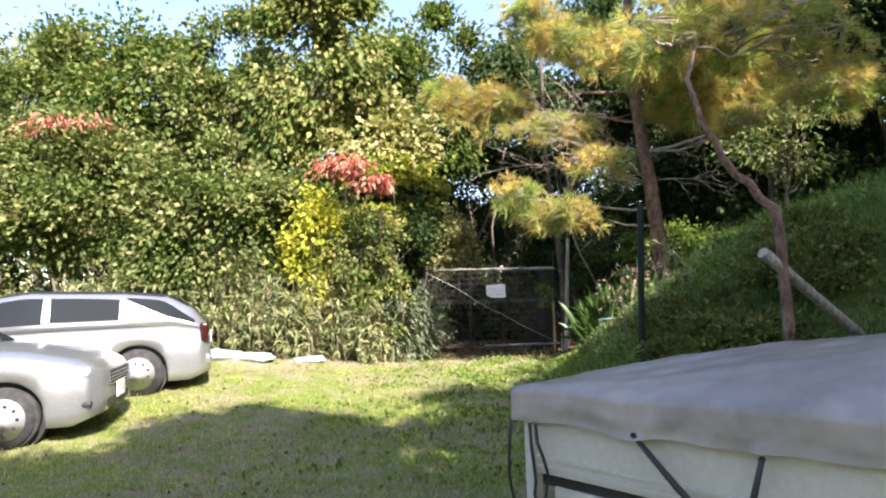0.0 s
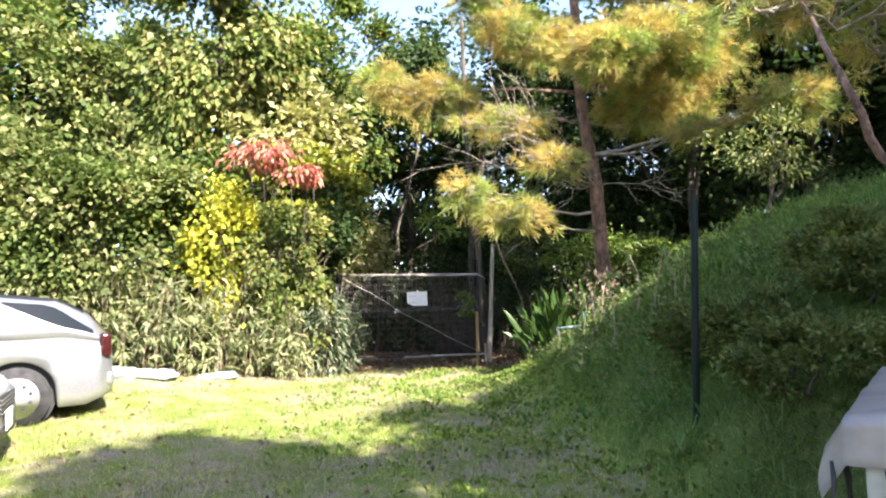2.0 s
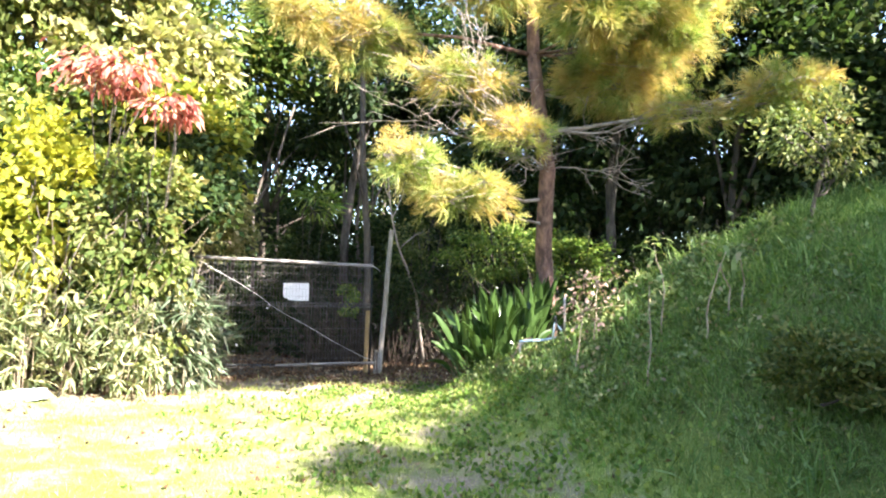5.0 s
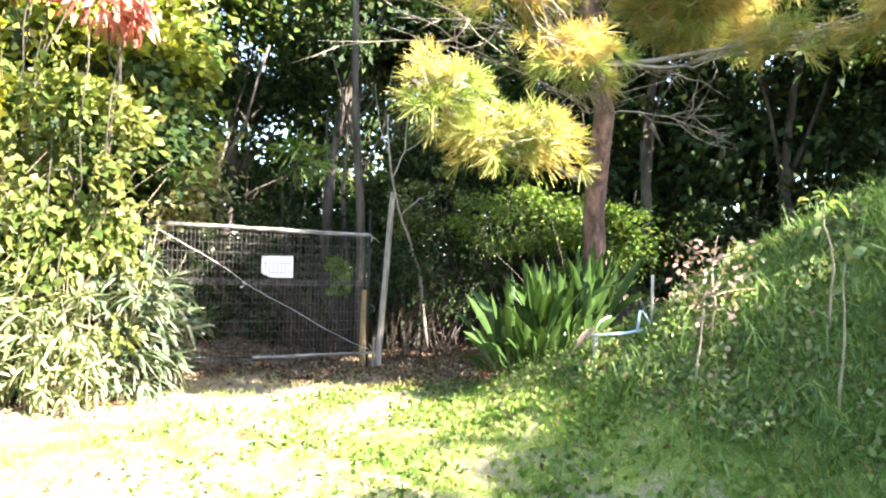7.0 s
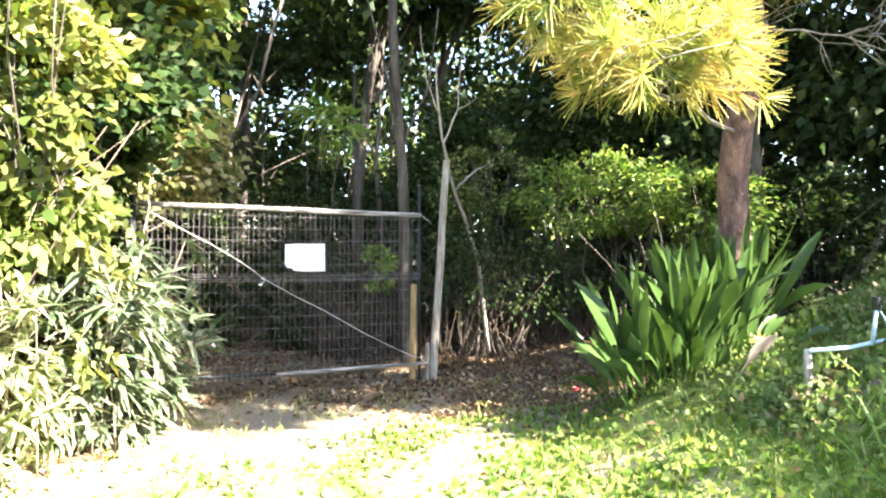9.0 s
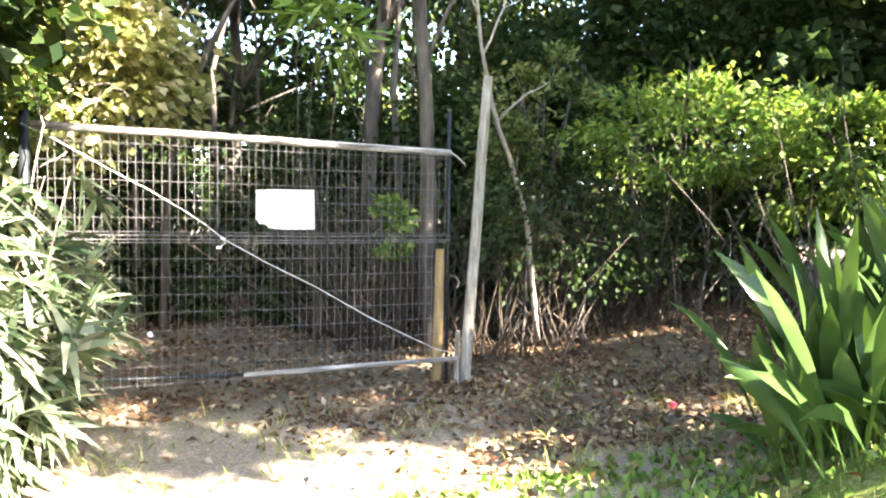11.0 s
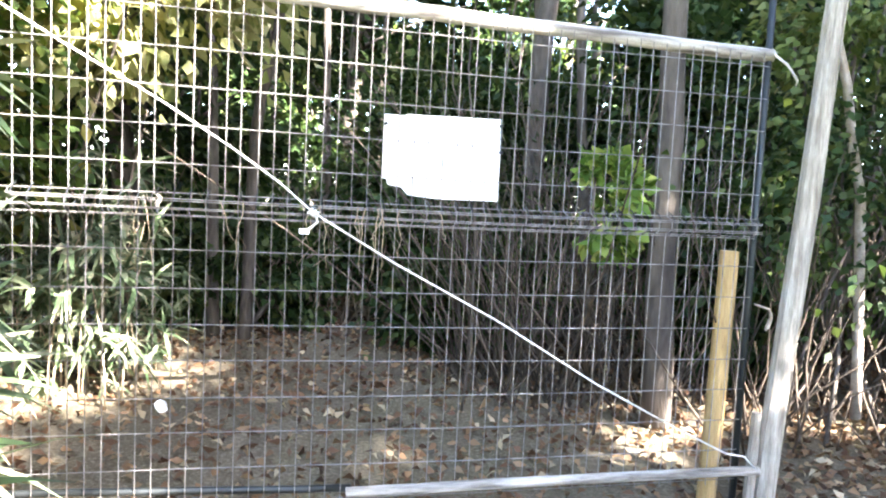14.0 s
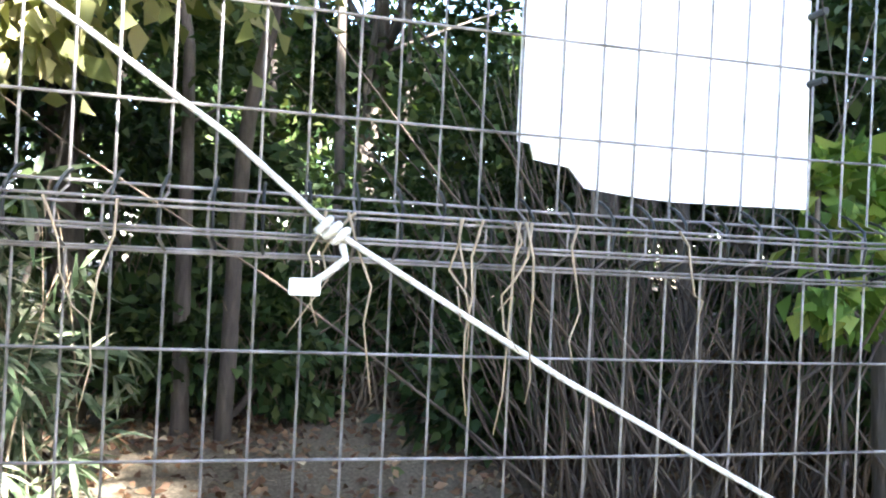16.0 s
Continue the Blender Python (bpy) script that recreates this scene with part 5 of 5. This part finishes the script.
def tarp():
    e = thing("tarp", (-0.03, 2.86, 0.98), "wrinkled grey tarpaulin stretched over the truck bed", "tarpaulin", "", -42.0)
    L, Wd, nx, ny = 2.2, 1.4, 60, 44
    V, F = [], []
    for i in range(nx + 1):
        x = -0.05 + (L + 0.05) * i / nx
        for j in range(-9, ny + 10):
            v = min(max(j / ny, 0), 1)
            y = -0.035 + (Wd + 0.07) * v
            crown = math.sin(math.pi * v) ** 0.8
            edge = 0.06 + 0.05 * x / L
            z = edge + crown * (0.03 + 0.2 * min(1, x / 1.6)) * min(1, (x + 0.05) / 0.25)
            z += 0.012 * noise.noise(Vector((x * 3, y * 3, 0))) + 0.006 * noise.noise(Vector((x * 9, y * 9, 3)))
            for ang, amp in ((0.1, 0.02), (0.3, 0.026), (0.52, 0.018), (0.8, 0.022)):
                away = abs((x + 0.05) * math.sin(ang) - (y + 0.035) * math.cos(ang))
                z += amp * max(0, 1 - away / 0.035) * min(1, 4 * v) * max(0, 1 - x / 1.9)
            drop = max(-j, j - ny, 0) / 9
            if drop > 0:
                side = -1 if j < 0 else 1
                sag = 0.135 + 0.006 * max(math.exp(-((x - q) / 0.2) ** 2) for q in (0.54, 0.98, 1.6)) + 0.004 * math.sin(x * 17.0)
                fold = 0.002 * math.sin(x * 26 + 6 * drop) + 0.012 * noise.noise(Vector((x * 5, drop * 3, 1)))
                fold += sum(0.012 * math.exp(-((x - q + k * (1 - drop)) / 0.02) ** 2) for q in (0.54, 0.98, 1.6) for k in (-0.28, 0.28, -0.12))
                y += side * (0.012 + fold * drop)
                z -= drop * sag
            V.append((x, y, z))
    n = ny + 19
    for i in range(nx):
        for j in range(n - 1):
            F.append((i * n + j, (i + 1) * n + j, (i + 1) * n + j + 1, i * n + j + 1))
    # tail flap
    base = len(V)
    for k in range(1, 8):
        d = k / 7
        for j in range(n):
            x, y, z = V[j]
            sk = max(0.0, 1 - 2.2 * abs(j - n / 2) / n)
            V.append((x - 0.08 * d - 0.008 * math.sin(j * 0.45) * d, y + (0.1 * d if j < 12 else 0), z - d * (0.13 + 0.02 * sk)))
    for j in range(n - 1):
        F.append((j, j + 1, base + j + 1, base + j))
        for k in range(6):
            F.append((base + k * n + j, base + k * n + j + 1, base + (k + 1) * n + j + 1, base + (k + 1) * n + j))
    ob = mesh_ob("sheet", V, F, M_TARP, e, "", True)
    for a, b in (((0.54, -0.06, -0.06), (0.85, -0.03, -0.36)), ((0.98, -0.06, -0.07), (0.9, -0.03, -0.36)), ((1.6, -0.06, -0.06), (1.75, -0.03, -0.36))):
        a, b = Vector(a), Vector(b)
        tubes("strap", [([a, (a + b) / 2 + Vector((0, -0.01, 0)), b], [0.009, 0.012, 0.009])], M_BLACK, e, "black rubber strap", 6)
        part("eyelet", cyl_bm(0.01, 0.01, pose(*a, 90), 12), M_STEEL_DARK, e)
    for x, y, l in ((-0.09, 0.0, 0.4), (-0.07, 0.06, 0.36), (0.05, -0.05, 0.3), (0.09, -0.06, 0.33), (-0.1, 0.35, 0.35)):
        tubes("cord", [(wander((x, y, -0.08), (x + 0.02, y, -0.08 - l), 6, 0.012), 0.007)], M_BLACK, e, "black hanging cord", 5)


truck()
tarp()


# ---------------------------------------------------------------- small things
def bag(at, sx, sy, sz, rz, label):
    bm = bmesh.new()
    bmesh.ops.create_icosphere(bm, subdivisions=4, radius=1)
    for v in bm.verts:
        k = 1 + 0.28 * noise.noise(v.co * 2.1 + Vector(at)) + 0.12 * noise.noise(v.co * 6)
        v.co = Vector((v.co.x * sx, v.co.y * sy, max(v.co.z, -0.35) * sz)) * k
    ob = part("plastic_sheet", bm, M_BAG, None, label, True)
    ob.matrix_basis = pose(at[0], at[1], float(ground_z(at[0], at[1])) + sz * 0.25, 0, 0, rz)
    tagged(ob, "", "plastic sheet")


bag((-5.35, 11.2, 0), 0.5, 0.3, 0.13, 5, "crumpled pale plastic sheet lying on the grass")
bag((-4.75, 11.3, 0), 0.38, 0.25, 0.1, -12, "crumpled pale plastic sheet lying on the grass")
bag((-3.9, 11.7, 0), 0.3, 0.2, 0.07, 20, "crumpled white plastic bag lying on the grass")
ob = part("litter_scrap", box_bm(0.05, 0.03, 0.04, (0, 0, 0), 0.012), M_RED_BIT, None, "small red plastic scrap among fallen leaves")
ob.matrix_basis = pose(1.75, 13.35, float(ground_z(1.75, 13.35)) + 0.03, 20, 10, 30)
tagged(ob, "", "litter")
def flat_stone(x, y, sx, sy, sz, rz, label):
    bm = bmesh.new()
    bmesh.ops.create_icosphere(bm, subdivisions=3, radius=1)
    for v in bm.verts:
        k = 1 + 0.2 * noise.noise(v.co * 1.7 + Vector((x, y, 0))) + 0.05 * noise.noise(v.co * 7)
        v.co = Vector((v.co.x * sx * k, v.co.y * sy * k, max(-0.6, min(v.co.z, 0.45)) * sz * k))
    ob = part("flat_stone", bm, M_CONCRETE, None, label)
    ob.matrix_basis = pose(x, y, float(ground_z(x, y)) + sz * 0.1, 0, 0, rz)
    tagged(ob, "", "stone")


flat_stone(-0.68, 12.9, 0.14, 0.1, 0.05, 15, "flat grey stone bedded in the sunlit soil")
wb = thing("cloth_scrap", (-1.54, 14.5, 0.55), "small white scrap caught on the gate wires", "scrap")
bm = bmesh.new()
bmesh.ops.create_icosphere(bm, subdivisions=2, radius=0.02)
for v in bm.verts:
    v.co *= 1 + 0.5 * noise.noise(v.co * 60)
part("scrap", bm, M_SIGN, wb)


def hanging_stems():
    """Dry grass stems caught in the fold of the gate."""
    for i in range(15):
        x = RNG.uniform(-1.9, 0.0) if i > 8 else RNG.uniform(-1.1, -0.75)
        e = tubes("dry_stem", [([Vector(p) for p in wander((0, 0, 0.03), (RNG.normal(0, 0.03), -0.01, -RNG.uniform(0.05, 0.22)), 6, 0.008)], [0.0018, 0.0016, 0.0014, 0.0012, 0.001, 0.0008])], M_DRYSTEM, GATE, "dry grass stem caught in the wires", 4)
        e.location = (x + 0.8, -0.052, 1.07)


hanging_stems()


# ---------------------------------------------------------------- ground cover
def scatter(n, x0, x1, y0, y1, accept):
    x, y = RNG.uniform(x0, x1, n), RNG.uniform(y0, y1, n)
    k = RNG.uniform(size=n) < accept(x, y)
    x, y = x[k], y[k]
    return np.stack([x, y, ground_z(x, y)], 1)


def patchy(x, y, s=1.0):
    return 0.5 + 0.25 * np.sin(x * 2.1 * s + 1.7 * np.sin(y * 1.3 * s)) + 0.25 * np.sin(y * 2.7 * s - 1.1 * x * s)


def stuff(name, V, mat, label, category):
    return tagged(quads(name, V, mat, None, label), "", category, "", "stuff")


# lawn
P = scatter(230000, -8.5, 1.6, 2.2, 13.2, lambda x, y: (0.25 + 0.75 * patchy(x, y)) * (1 - 0.93 * smooth(y, 11.9, 13.0)) * (1 - smooth(x, 0.7, 1.4)) * np.clip(4.5 / np.maximum(y - 1.0, 1), 0.35, 1))
D = RNG.normal(scale=0.55, size=P.shape) + np.array([0, 0, 1.0])
stuff("lawn_grass", ribbons(P, D, 0.055, 0.006, 0.5, 2, 0.5), M_BLADE, "short patchy sunlit lawn grass", "grass")
# mound
P = scatter(190000, 0.5, 7.5, 3.2, 12.2, lambda x, y: np.clip((x - 0.4) / 0.6, 0, 1) * np.clip(1.35 - 0.13 * (x - 1), 0.3, 1) * (1 - 0.8 * smooth(y, 10.6, 11.8)) * (1 - 0.8 * smooth(y, 8.4, 9.4) * (1 - smooth(x, 2.3, 3.2))) * np.clip(0.45 + 1.0 * patchy(x, y, 2.6), 0.4, 1))
D = RNG.normal(scale=0.5, size=P.shape) + np.array([-0.25, 0, 1.0])
stuff("mound_grass", ribbons(P, D, 0.1, 0.007, 0.9, 2, 0.5), M_BLADE_MOUND, "soft green grass covering the mound", "grass")
# broad weeds on the bank
P = scatter(80000, -2.8, 2.6, 5.0, 12.4, lambda x, y: (0.75 * patchy(x, y, 2.3) ** 2 + 0.2 * smooth(x, -0.6, 0.4)) * (1 - 0.4 * np.exp(-(((x - 0.35) / 0.4) ** 2 + ((y - 8.9) / 0.4) ** 2))) * (0.3 + 0.7 * smooth(y, 6.8, 8.8)) * np.clip((x + 2.8) / 3.6, 0.05, 1) * (1 - 0.92 * np.exp(-(((x - 1.15) / 0.75) ** 2 + ((y - 11.1) / 0.6) ** 2))))
D = RNG.normal(scale=0.8, size=P.shape) + np.array([0, 0, 0.8])
stuff("ground_weeds", leaf_quads(P, D, 0.06, 0.042), M_LEAF_FERN, "low broad-leaved weeds in the grass", "weeds")
P = scatter(60000, 0.8, 3.4, 6.6, 11.6, lambda x, y: np.clip(1.1 * patchy(x, y, 2.9) - 0.12, 0, 1) * (1 - 0.35 * np.exp(-(((x - 1.35) / 0.4) ** 2 + ((y - 9.9) / 0.5) ** 2))) * (0.2 + 0.8 * smooth(y, 7.6, 9.2)) * (1 - smooth(x, 2.4, 3.3)) * (1 - 0.92 * np.exp(-(((x - 1.15) / 0.75) ** 2 + ((y - 11.1) / 0.6) ** 2))))
P[:, 2] += RNG.uniform(0.0, 0.24, len(P)) * patchy(P[:, 0], P[:, 1], 4.1) ** 2
D = RNG.normal(scale=0.9, size=P.shape) + np.array([0, 0, 0.7])
stuff("bank_weeds", leaf_quads(P, D, 0.055, 0.036), M_LEAF_BANK, "knee-low broad-leaved weeds on the bank", "weeds")
P = scatter(30000, 0.6, 6.0, 4.0, 10.0, lambda x, y: 0.95 * patchy(x, y, 3.1) ** 2.5)
D = RNG.normal(scale=0.6, size=P.shape) + np.array([0, 0, 1.0])
stuff("tall_weeds", ribbons(P, D, 0.27, 0.012, 1.2, 3, 0.4), M_BLADE_MOUND, "taller tufts of grass on the mound", "grass")
# litter
P = scatter(52000, -3.5, 5.0, 11.6, 20.0, lambda x, y: (1 - 0.95 * np.exp(-(((x + 1.3) / 1.3) ** 4 + ((y - 12.8) / 0.9) ** 4))) * (1 - 0.55 * smooth(y, 14.4, 15.0) * (1 - smooth(x, 0.6, 1.0))) * (1 - 0.97 * np.exp(-(((x + 1.5) / 0.85) ** 4 + ((y - 13.5) / 0.95) ** 4))) * smooth(y, 11.8, 13.4) * np.clip(0.55 + 0.45 * patchy(x, y, 1.7), 0, 1))
P[:, 2] += RNG.uniform(0.002, 0.03, len(P))
D = RNG.normal(size=P.shape) * np.array([1, 1, 0.28])
stuff("fallen_leaves", leaf_quads(P, D, 0.068, 0.032, 0.5), M_LITTER, "dry brown fallen leaves covering the ground", "leaf litter")
P = scatter(2200, -6.0, 1.0, 2.5, 12.0, lambda x, y: 0.5 * patchy(x, y, 1.3))
P[:, 2] += 0.03
stuff("scattered_leaves", leaf_quads(P, RNG.normal(size=P.shape) * np.array([1, 1, 0.3]), 0.06, 0.035, 0.4), M_LITTER, "dry leaves scattered on the lawn", "leaf litter")
# green tufts among the litter
P = scatter(9000, -2.4, 3.0, 11.8, 14.3, lambda x, y: 0.5 * patchy(x, y, 3.3) ** 2)
D = RNG.normal(scale=0.6, size=P.shape) + np.array([0, 0, 1.0])
stuff("grass_tufts", ribbons(P, D, 0.11, 0.009, 1.0, 3, 0.4), M_BLADE, "green grass tufts among the fallen leaves", "grass")
# far woods all round
n = 33000
ang = RNG.uniform(0, 2 * math.pi, n)
rad = RNG.uniform(22, 27, n) + 3 * np.sin(ang * 7)
P = np.stack([rad * 1.05 * np.cos(ang), 8 + rad * np.sin(ang), RNG.uniform(0, 1, n) ** 0.8 * (6.1 + 1.3 * np.sin(ang * 11) + 0.9 * np.sin(ang * 29))], 1)
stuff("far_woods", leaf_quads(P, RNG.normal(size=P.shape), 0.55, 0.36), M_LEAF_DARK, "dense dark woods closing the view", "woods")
